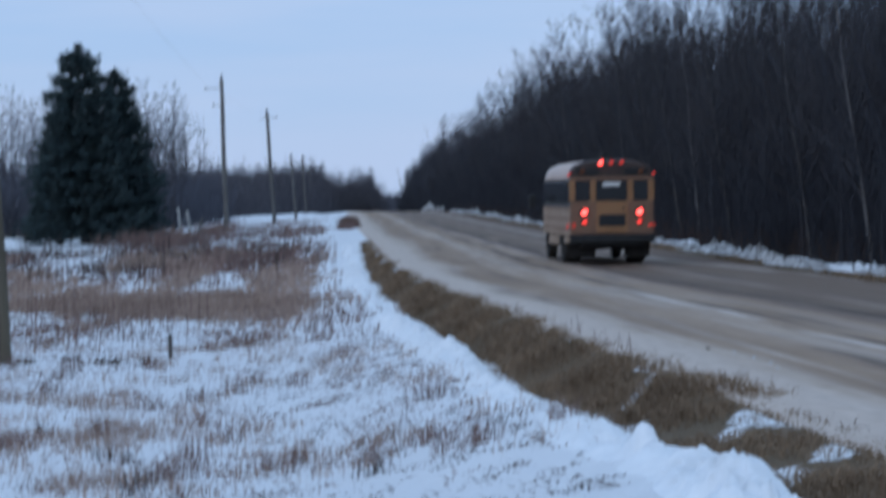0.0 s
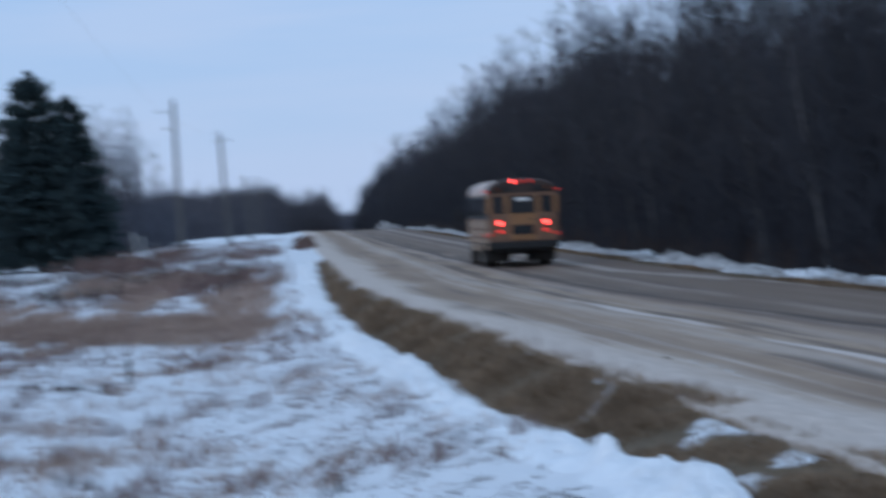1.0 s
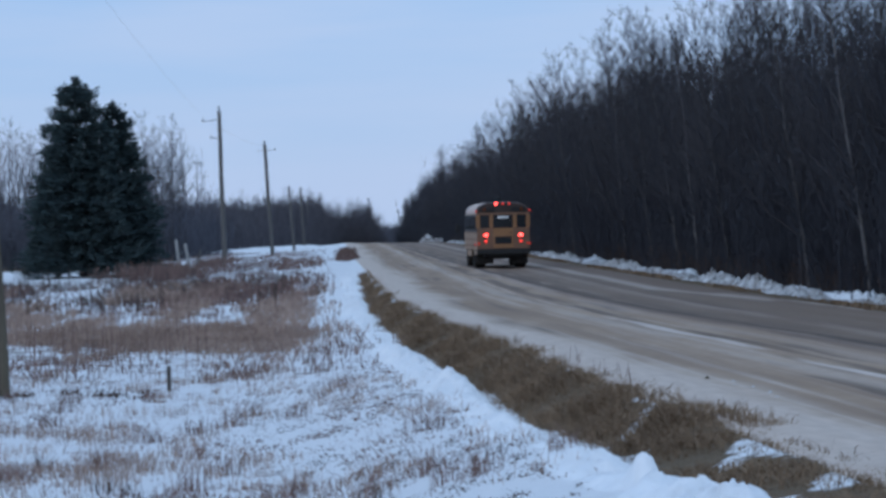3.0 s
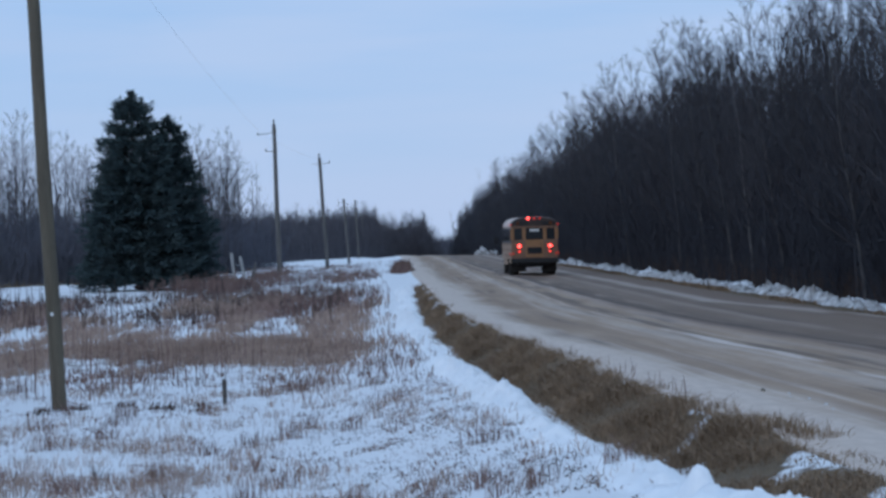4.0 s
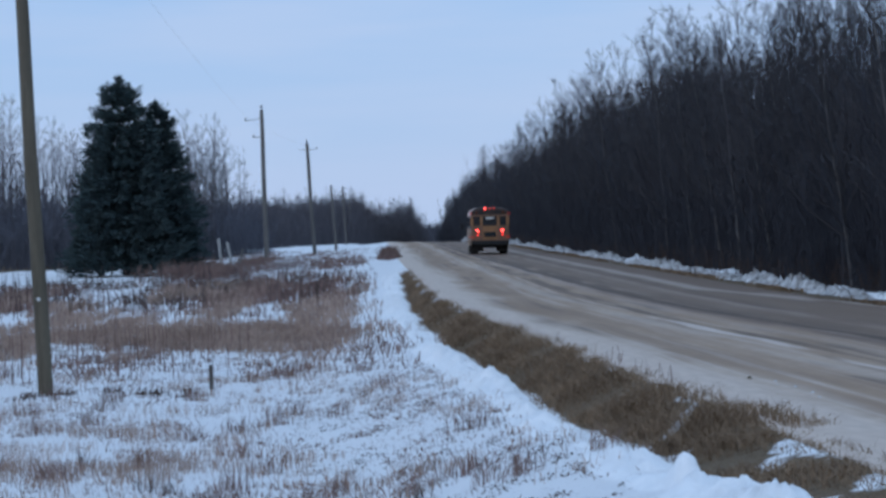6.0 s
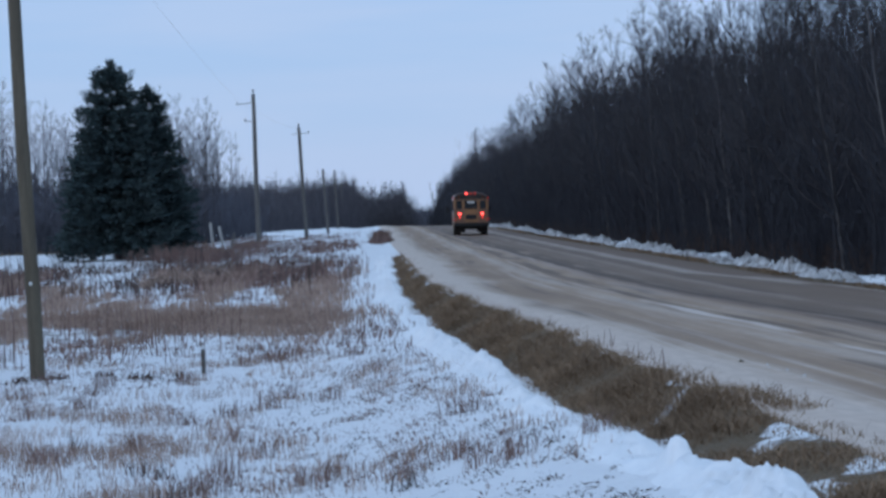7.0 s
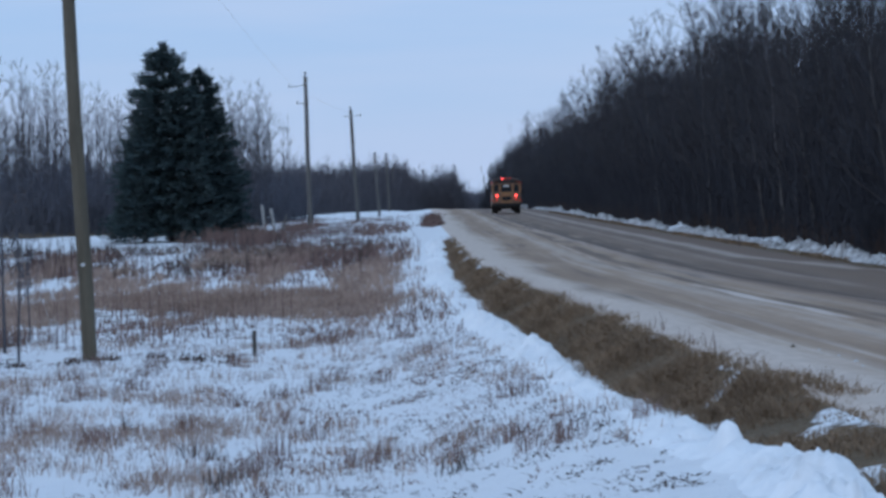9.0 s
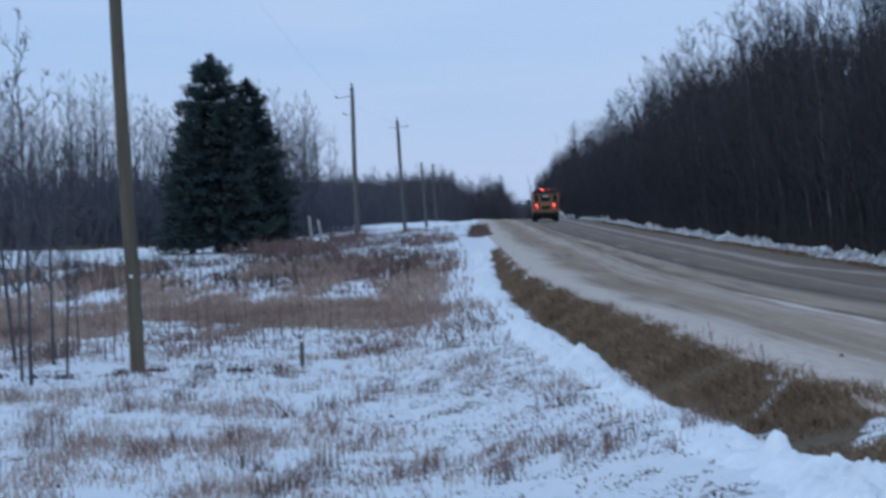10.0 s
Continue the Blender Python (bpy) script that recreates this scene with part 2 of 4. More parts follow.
# ---------------------------------------------------------------- ground and road
def ground_material():
    m = bpy.data.materials.new("snow_over_stubble")
    m.use_nodes = True
    n, l = m.node_tree.nodes, m.node_tree.links
    p = n["Principled BSDF"]
    co, at = n.new("ShaderNodeTexCoord"), n.new("ShaderNodeAttribute")
    at.attribute_name = "bare"
    big, small, tiny = (n.new("ShaderNodeTexNoise") for _ in range(3))
    for node, sc, de in ((big, 0.5, 4), (small, 3.6, 6), (tiny, 18.0, 4)):
        node.inputs["Scale"].default_value, node.inputs["Detail"].default_value = sc, de
        l.new(co.outputs["Object"], node.inputs["Vector"])
    s1 = n.new("ShaderNodeMath")
    s1.operation = "ADD"
    l.new(small.outputs[0], s1.inputs[0]), l.new(big.outputs[0], s1.inputs[1])
    s2 = n.new("ShaderNodeMath")
    s2.operation = "MULTIPLY_ADD"
    s2.inputs[1].default_value = 1.0
    l.new(at.outputs["Fac"], s2.inputs[0]), l.new(s1.outputs[0], s2.inputs[2])
    cut = n.new("ShaderNodeMapRange")
    cut.inputs[1].default_value, cut.inputs[2].default_value = 1.28, 1.5
    l.new(s2.outputs[0], cut.inputs[0])
    soil, snow, mix = (n.new("ShaderNodeMixRGB") for _ in range(3))
    soil.inputs[1].default_value, soil.inputs[2].default_value = (0.075, 0.052, 0.033, 1), (0.19, 0.135, 0.08, 1)
    snow.inputs[1].default_value, snow.inputs[2].default_value = (0.74, 0.77, 0.81, 1), (0.86, 0.88, 0.90, 1)
    l.new(tiny.outputs[0], soil.inputs[0]), l.new(small.outputs[0], snow.inputs[0])
    l.new(cut.outputs[0], mix.inputs[0]), l.new(snow.outputs[0], mix.inputs[1]), l.new(soil.outputs[0], mix.inputs[2])
    l.new(mix.outputs[0], p.inputs["Base Color"])
    p.inputs["Roughness"].default_value = 0.8
    p.inputs["Specular IOR Level"].default_value = 0.2
    b = n.new("ShaderNodeBump")
    b.inputs["Strength"].default_value, b.inputs["Distance"].default_value = 0.9, 0.17
    s3 = n.new("ShaderNodeMath")
    s3.operation = "MULTIPLY_ADD"
    s3.inputs[1].default_value = 0.45
    l.new(tiny.outputs[0], s3.inputs[0]), l.new(s1.outputs[0], s3.inputs[2])
    l.new(s3.outputs[0], b.inputs["Height"]), l.new(b.outputs[0], p.inputs["Normal"])
    return m


def verge_bare(u, y):
    """Where the wind has bared the road's side slope: 1 bare, 0 snow."""
    outer = np.interp(y, [17, 20.8, 21.8, 22.7, 23.6, 25.0, 26.5, 28.7, 31, 50, 80], [-4.6, -4.7, -5.0, -5.5, -5.35, -4.72, -4.85, -5.08, -5.15, -5.12, -5.32])
    band = np.clip((u - verge_foot(y)) / 0.12, 0, 1) * np.clip((outer - u + 0.09 * np.sin(y * 0.8) + 0.06 * np.sin(y * 2.1) + 0.04 * np.sin(y * 5.3)) / 0.25, 0, 1)
    tongue = 0.85 * np.exp(-((u + 6.5 - (y - 25.9) * 0.43) / 0.13) ** 2) * np.clip((y - 25.6) / 0.4, 0, 1) * np.clip((29.0 - y) / 0.4, 0, 1)
    patch = np.sin(y * 1.7 + u * 3.1) * np.sin(u * 4.3 - y * 0.55 + 1.0) + 0.5 * np.sin(y * 4.1 - u * 6.0)
    gap = 1 - np.clip((patch - np.interp(y, [18, 22, 24, 30], [0.35, 0.55, 1.0, 1.5])) / 0.25, 0, 0.9)
    return np.maximum(band * gap * (1 - tongue), 0.33 * ((u > verge_foot(y)) & (y < 30) & (u < -5.0))) * np.clip((112 - y) / 10, 0, 1) * np.interp(y, [17, 22.3, 23.4], [0.8, 0.7, 1.0])


def build_ground():
    us = np.concatenate([[-3000, -1500, -700, -350, -200, -130, -90, -65, -50], np.arange(-40, -14, 1.0), np.arange(-14, -8, 0.4), np.arange(-8, -4.6, 0.14),
                         [-4, -2, 0, 2, 4], np.arange(4.8, 9, 0.3), np.arange(9, 30, 1.5), [32, 40, 60, 100, 200, 400, 900, 2000, 3000]])
    ys = np.concatenate([np.arange(-60, 18, 4.0), np.arange(18, 32, 0.2), np.arange(32, 60, 0.4), np.arange(60, 120, 0.8), np.arange(120, 320, 2.5), np.arange(320, 600, 14), np.arange(600, 3500, 160)])
    U, Y = np.meshgrid(us, ys)
    X = U + centre(Y)
    v = np.stack([X, Y, land(X, Y)], -1).reshape(-1, 3)
    me = mesh_of("ground", v, grid_faces(len(ys), len(us)), ground_material(), True)
    u, x, y = U.ravel(), X.ravel(), Y.ravel()
    bare = np.where(u > 8.0, 1.0, 0.0) + verge_bare(u, y) + 0.85 * ((u > 5.0) & (u < 6.1))
    bare += 0.34 * np.clip(1 - np.abs((y - 67) / 11), 0, 1) * (u < -7.8)
    bare += np.where((x < -15.5) & (y > np.where(x < -18.5, 141, 158)) & (y < 215), 0.8, 0)
    bare += 0.04 * ((u < -7.0) & (y < 60) & (y > 20))
    bare += 0.12 * ((u < -8.5) & (y >= 60) & (y < 260))
    bare -= 0.2 * ((u < -6.6) & (u > -8.2) & (y < 150))
    a = me.attributes.new("bare", "FLOAT", "POINT")
    a.data.foreach_set("value", bare.astype(np.float32))
    return tagged(new("ground", me), "snow-covered field with dead stubble beside a gravel road", "ground", kind="structure")


def road_material():
    m = bpy.data.materials.new("slushy_gravel")
    m.use_nodes = True
    n, l = m.node_tree.nodes, m.node_tree.links
    p = n["Principled BSDF"]
    uv = n.new("ShaderNodeUVMap")
    maps = []
    for sx, sy, sc, de in ((1.8, 0.10, 1.0, 5), (0.5, 0.12, 1.0, 5), (6.0, 2.0, 1.0, 5), (3.2, 0.035, 1.0, 3), (1.6, 0.11, 1.0, 4)):
        mp, no = n.new("ShaderNodeMapping"), n.new("ShaderNodeTexNoise")
        mp.inputs["Scale"].default_value = (sx, sy, 1)
        mp.inputs["Location"].default_value = (sx * 7, sy * 3, 0)
        no.inputs["Scale"].default_value, no.inputs["Detail"].default_value = sc, de
        l.new(uv.outputs[0], mp.inputs[0]), l.new(mp.outputs[0], no.inputs["Vector"])
        maps.append(no.outputs[0])
    sep = n.new("ShaderNodeSeparateXYZ")
    l.new(uv.outputs[0], sep.inputs[0])

    def rng(src, a, b, c=0.0, d=1.0):
        r = n.new("ShaderNodeMapRange")
        for i, v in ((1, a), (2, b), (3, c), (4, d)):
            r.inputs[i].default_value = v
        l.new(src, r.inputs[0])
        return r.outputs[0]

    def mixed(fac, c1, c2):
        x = n.new("ShaderNodeMixRGB")
        l.new(fac, x.inputs[0])
        for i, c in ((1, c1), (2, c2)):
            if isinstance(c, tuple):
                x.inputs[i].default_value = (*c, 1)
            else:
                l.new(c, x.inputs[i])
        return x.outputs[0]

    def op(kind, a, b):
        x = n.new("ShaderNodeMath")
        x.operation = kind
        for i, s in ((0, a), (1, b)):
            if isinstance(s, float):
                x.inputs[i].default_value = s
            else:
                l.new(s, x.inputs[i])
        return x.outputs[0]

    base = mixed(rng(maps[1], 0.35, 0.65), (0.255, 0.188, 0.130), (0.37, 0.292, 0.218))
    base = mixed(rng(maps[0], 0.56, 0.70), base, (0.10, 0.078, 0.062))
    base = mixed(rng(maps[3], 0.56, 0.68, 0.0, 0.6), base, (0.56, 0.52, 0.48))
    across = op("ADD", sep.outputs[0], op("MULTIPLY", op("SUBTRACT", maps[1], 0.5), 0.45))
    along = op("MAXIMUM", sep.outputs[1], 15.0)
    broken, torn = rng(maps[0], 0.34, 0.5), rng(maps[4], 0.38, 0.52)

    near_torn, worn = op("MULTIPLY", torn, rng(along, 70.0, 48.0)), rng(maps[0], 0.2, 0.4)

    def streak(base, at_u, swing, wide, amount, tone, by):
        """A track along the road that swings out towards the bend."""
        off = op("ABSOLUTE", op("SUBTRACT", op("SUBTRACT", across, op("DIVIDE", swing, along)), at_u), 0.0)
        return mixed(op("MULTIPLY", rng(off, wide, wide * 0.3, 0.0, amount), by), base, tone)

    base = mixed(rng(op("ADD", across, op("MULTIPLY", op("SUBTRACT", maps[1], 0.5), 2.0)), -0.7, 1.2, 0.0, 0.8), base, (0.132, 0.099, 0.077))
    for row in ((-3.1, 0.0, 0.95, 0.55, (0.205, 0.150, 0.108), broken), (-2.0, 0.0, 0.4, 0.6, (0.44, 0.40, 0.36), broken),
                (-0.1, 40.0, 0.95, 0.9, (0.100, 0.070, 0.055), torn), (-1.1, 0.0, 0.34, 0.85, (0.105, 0.078, 0.062), broken),
                (-1.45, 0.0, 0.24, 0.9, (0.60, 0.57, 0.54), near_torn), (-0.35, 0.0, 0.35, 0.5, (0.38, 0.33, 0.29), broken),
                (-0.85, 78.0, 0.26, 0.95, (0.055, 0.040, 0.033), worn), (1.9, 0.0, 0.35, 0.5, (0.31, 0.27, 0.235), broken),
                (2.5, 0.0, 0.4, 0.6, (0.115, 0.085, 0.068), torn)):
        base = streak(base, *row)
    # right-hand side: a pale line of packed snow, then bare brown gravel up to the bank
    flare = op("MULTIPLY", op("MAXIMUM", op("SUBTRACT", 77.0, along), 0.0), 0.10)
    out = op("SUBTRACT", across, flare)
    base = mixed(rng(out, 3.55, 3.8, 0.0, 0.9), base, (0.155, 0.115, 0.088))
    base = mixed(rng(op("ABSOLUTE", op("SUBTRACT", out, 3.3), 0.0), 0.4, 0.1, 0.0, 0.75), base, (0.40, 0.37, 0.34))
    edge = op("SUBTRACT", op("MULTIPLY", op("SUBTRACT", maps[1], 0.5), 2.0), sep.outputs[0])
    base = mixed(rng(edge, 3.5, 4.4), base, (0.52, 0.475, 0.43))
    base = mixed(rng(maps[2], 0.3, 0.7, 0.0, 0.28), base, (0.17, 0.135, 0.108))
    earth = n.new("ShaderNodeMixRGB")
    earth.blend_type = "MULTIPLY"
    earth.inputs[0].default_value, earth.inputs[2].default_value = 1.0, (1.09, 0.995, 0.945, 1)
    l.new(base, earth.inputs[1]), l.new(earth.outputs[0], p.inputs["Base Color"])
    p.inputs["Roughness"].default_value, p.inputs["Specular IOR Level"].default_value = 0.75, 0.25
    b = n.new("ShaderNodeBump")
    b.inputs["Strength"].default_value, b.inputs["Distance"].default_value = 0.7, 0.05
    l.new(op("ADD", maps[2], maps[3]), b.inputs["Height"]), l.new(b.outputs[0], p.inputs["Normal"])
    return m


def build_road():
    us = np.concatenate([[-5.6, -5.45], np.arange(-5.3, 5.31, 0.2), [5.45, 5.6]])
    ys = np.concatenate([np.arange(-60, 16, 4.0), np.arange(16, 70, 0.5), np.arange(70, 150, 1.0), np.arange(150, 320, 3.0), np.arange(320, 900, 20.0)])
    U, Y = np.meshgrid(us, ys)
    X = U + centre(Y)
    ruts = -0.035 * sum(np.exp(-((U - c - 0.15 * np.sin(Y * 0.06 + c)) / 0.35) ** 2) for c in (-2.9, -1.1, 1.0, 2.8))
    berm = 0.05 * np.exp(-((np.abs(U) - 4.6) / 0.4) ** 2) * (0.6 + 0.6 * np.sin(Y * 1.3 + U) * np.sin(Y * 0.37))
    rough = 0.012 * np.sin(Y * 0.9 + 2 * U) * np.sin(U * 3.1 + 0.2 * Y)
    Z = profile(Y) + 0.01 * (1 - (U / HALF) ** 2) - 0.02 * U - 0.045 + ruts + berm + rough - 0.22 * np.clip((np.abs(U) - 5.25) / 0.3, 0, 1)
    me = mesh_of("road", np.stack([X, Y, Z], -1).reshape(-1, 3), grid_faces(len(ys), len(us)), road_material(), True)
    layer = me.uv_layers.new(name="UVMap")
    idx = np.empty(len(me.loops), np.int32)
    me.loops.foreach_get("vertex_index", idx)
    layer.data.foreach_set("uv", np.stack([U.ravel()[idx], Y.ravel()[idx]], 1).astype(np.float32).ravel())
    return tagged(new("road", me), "gravel road under packed brown slush and snow", "road", kind="structure")


ground = build_ground()
road = build_road()


def snow_ridge(name, u0, y0, y1, width, height, seed, material, label, step=0.12, lumps=1.0, lump_at=None, follow=False, fine=1.0):
    """A plough bank: a lumpy ridge that follows the road."""
    rng = np.random.default_rng(seed)
    ys, ts = np.arange(y0, y1, step), np.linspace(-1, 1, 19)
    Tt, Y = np.meshgrid(ts, ys)
    ph = rng.uniform(0, 6.28, 8)
    wob = 0.22 * np.sin(Y * 0.33 + ph[0]) + 0.12 * np.sin(Y * 1.1 + ph[1]) + 0.05 * np.sin(Y * 3.7 + ph[2])
    big = np.clip(0.75 + 0.35 * np.sin(Y * 0.21 + ph[3]) + 0.25 * np.sin(Y * 0.83 + ph[4]), 0.12, 1.5)
    chunk = np.array([noise.noise((a * 2.2 * fine + seed, b * 1.7 * fine, 0.3)) for a, b in zip((Tt * width).ravel(), Y.ravel())]).reshape(Y.shape)
    small = np.array([noise.noise((a * 6.5, b * 5.5, seed)) for a, b in zip((Tt * width).ravel(), Y.ravel())]).reshape(Y.shape)
    crust = np.array([noise.noise((a * 15, b * 13, seed + 5)) for a, b in zip((Tt * width).ravel(), Y.ravel())]).reshape(Y.shape)
    bell = np.clip(1 - Tt ** 2, 0, 1)
    H = height * big * bell * (1 + 0.7 * lumps * chunk + 0.35 * lumps * small + 0.3 * lumps * crust)
    if lump_at:
        H += 0.23 * np.exp(-((Y - lump_at) / 0.16) ** 4 - (Tt / 0.30) ** 4) * (1 + 0.6 * small)
        H += 0.10 * np.exp(-((Y - lump_at + 0.9) / 0.35) ** 2 - ((Tt + 0.3) / 0.5) ** 2) * (1 + chunk) 
    ends = np.clip((Y - y0) / 1.5, 0, 1) * np.clip((y1 - Y) / 6, 0, 1)
    if follow:
        wob = verge_foot(Y) + 6.22
    X = centre(Y) + u0 + wob + Tt * width
    Z = surface(X, Y) + H * ends - 0.04
    me = mesh_of(name, np.stack([X, Y, Z], -1).reshape(-1, 3), grid_faces(len(ys), 19), material, True)
    return tagged(new(name, me), label, "snow bank", kind="stuff")


snow_ridge("snow_bank", 6.4, 40, 262, 0.52, 0.20, 3, M_dirty, "lumpy ploughed snow bank along the road before bare woods", 0.11, 2.5, fine=1.9)
snow_ridge("snow_bank", 7.0, 40, 160, 0.5, 0.13, 4, M_snow, "lumps of clean snow behind the ploughed bank", 0.13, 2.6, fine=1.9)
snow_ridge("snow_bank", -6.62, 16, 112, 0.45, 0.15, 8, M_snow, "low white snow ridge beside the bare grass verge", 0.06, 2.2, lump_at=22.0, follow=True)


def snow_pile(x, y, w, h, seed, label):
    """A heap of ploughed snow with broken lumps."""
    bm = bmesh.new()
    bmesh.ops.create_icosphere(bm, subdivisions=4, radius=1.0)
    for v in bm.verts:
        k = 1 + 0.45 * noise.noise(v.co * 1.7 + Vector((seed, 0, 0))) + 0.2 * noise.noise(v.co * 5 + Vector((0, seed, 0)))
        v.co = Vector((v.co.x * w * k, v.co.y * w * 0.8 * k, max(v.co.z * h * k, -0.15)))
    me = bpy.data.meshes.new("snow_pile")
    bm.to_mesh(me)
    bm.free()
    me.materials.append(M_dirty)
    ob = new("snow_pile", me)
    ob.matrix_basis = pose(x, y, float(land(x, y)), 0, 0, 40 * seed)
    return tagged(ob, label, "snow pile")


snow_pile(3.9, 287, 0.95, 0.95, 1, "heap of ploughed snow where the road crests")
snow_pile(4.9, 284, 0.8, 0.6, 2, "low heap of dirty snow beside a higher one")


# ---------------------------------------------------------------- trees
def unit(v):
    return v / (np.linalg.norm(v) + 1e-9)


def bare_tree_meshes(seed, h, limbs, twigs, pale, grey=False, first=0.3, thick=0.0085, wide=0.32, bottom=0.0):
    """Trunk and crown of a leafless poplar: up-swept limbs, each with side twigs and their tips."""
    rng = np.random.default_rng(seed)
    tp = [np.array([0, 0, -0.15 - bottom])]
    side = rng.normal(0, 0.016, 2)
    n = 8
    for i in range(1, n + 1):
        a = i / n
        tp.append(np.array([side[0] * h * a + rng.normal(0, 0.008) * h * a, side[1] * h * a + rng.normal(0, 0.008) * h * a, h * a]))
    tp = np.array(tp)
    rad = thick * h * (1 - np.linspace(0, 1, n + 1)) ** 1.1 + 0.005
    trunk = tube(tp, rad, 6)
    a0, a1, r0, r1 = [], [], [], []

    def seg(p, q, s, e):
        a0.append(p), a1.append(q), r0.append(s), r1.append(e)

    for b in range(limbs):
        f = first + (0.98 - first) * (b + rng.random()) / limbs
        base = np.array([np.interp(f, np.linspace(0, 1, n + 1), tp[:, k]) for k in range(3)])
        az = b * 2.4 + rng.normal(0, 0.4)
        up = rng.uniform(0.75, 1.6)
        d = unit(np.array([math.cos(az), math.sin(az), up]))
        L = h * wide * (1.08 - f) ** 0.7 * rng.uniform(0.6, 1.25)
        rr = 0.0032 * h * (1.15 - f) + 0.004
        p = base
        pts = [p]
        for k in range(3):
            d = unit(d + rng.normal(0, 0.13, 3) + np.array([0, 0, 0.16]))
            q = p + d * L / 3
            seg(p, q, rr * (1 - k * 0.27), rr * (0.73 - k * 0.27) + 0.003)
            p = q
            pts.append(p)
        for k in range(twigs):
            g = rng.uniform(0.25, 1.0) * 3
            i = min(int(g), 2)
            s = pts[i] + (pts[i + 1] - pts[i]) * (g - i)
            e = unit(d + rng.normal(0, 0.55, 3) + np.array([0, 0, 0.35]))
            l2 = L * rng.uniform(0.22, 0.5)
            q = s + e * l2
            seg(s, q, 0.0075, 0.004)
            for _ in range(3):
                w = s + (q - s) * rng.uniform(0.3, 0.9)
                seg(w, w + unit(e + rng.normal(0, 0.5, 3)) * l2 * rng.uniform(0.3, 0.6), 0.0055, 0.003)
    a0, a1, r0, r1 = np.array(a0), np.array(a1), np.array(r0), np.array(r1)
    fine = r0 < 0.0058
    crown = merge([sticks(a0[~fine], a1[~fine], r0[~fine], r1[~fine], 3), ribbons(a0[fine], a1[fine], r0[fine] * 1.3, r1[fine] * 1.3)])
    bark = M_pale if pale else M_grey_bark if grey else M_bark
    return mesh_of("trunk", *trunk, bark, True), mesh_of("crown", *crown, M_grey_bark if grey else M_twig)


KINDS = {}


def bare_tree(kind, x, y, spin, scale, label, group):
    ob = new("bare_tree")
    z = float(land(x, y))
    t, c = KINDS[kind]
    part("trunk", t, ob)
    part("crown", c, ob)
    ob.matrix_basis = pose(x, y, z, random.gauss(0, 1.6), (-6.0 if kind == 3 else -1.2) + random.gauss(0, 2.2), 0) @ pose(0, 0, 0, 0, 0, spin) @ Matrix.Scale(scale, 4)
    return tagged(ob, label, "tree", group)


for i, (h, pale) in enumerate([(11.5, False), (12.5, False), (10.5, False), (13, True), (12, False), (9.5, False), (11, False)]):
    KINDS[i] = bare_tree_meshes(20 + i, h, 30, 10, pale, first=0.14 if i % 2 else 0.22, thick=0.0055 if pale else 0.0066, wide=0.36)
for i, h in ((7, 7.5), (8, 6.2)):
    KINDS[i] = bare_tree_meshes(60 + i, h, 18, 6, False, True, first=0.25, thick=0.0055, wide=0.24)

# Poplars behind the field: distance haze is put into their paler grey bark.
for i, h in ((9, 11.0), (10, 12.0), (11, 10.0)):
    KINDS[i] = bare_tree_meshes(80 + i, h, 24, 7, False, True, first=0.3)

def growth(y):
    """How tall the woods stand along the road."""
    return np.interp(y, [46, 92, 112, 135, 158, 225, 262, 330, 600], [0.93, 0.90, 0.92, 0.98, 1.01, 0.98, 0.91, 0.85, 0.93])


for row_y in np.arange(46, 330, 2.1):
    for row_u in (8.6, 11.2):
        if row_y > 200 and row_u > 10 or (row_y > 200 and random.random() < 0.35):
            continue
        y = row_y + random.uniform(-0.9, 0.9)
        u = row_u + random.uniform(-0.9, 1.1)
        k = random.choice((0, 1, 2, 4, 5, 6, 0, 1, 2, 4, 5, 6, 3))
        s = random.uniform(0.82, 1.03) * float(growth(y))
        pale = k == 3
        bare_tree(k, float(centre(y)) + u, y, random.uniform(0, 360), s,
                  "pale-barked leafless aspen at the edge of the woods" if pale else "dark leafless poplar at the edge of the woods", "trees along the road")


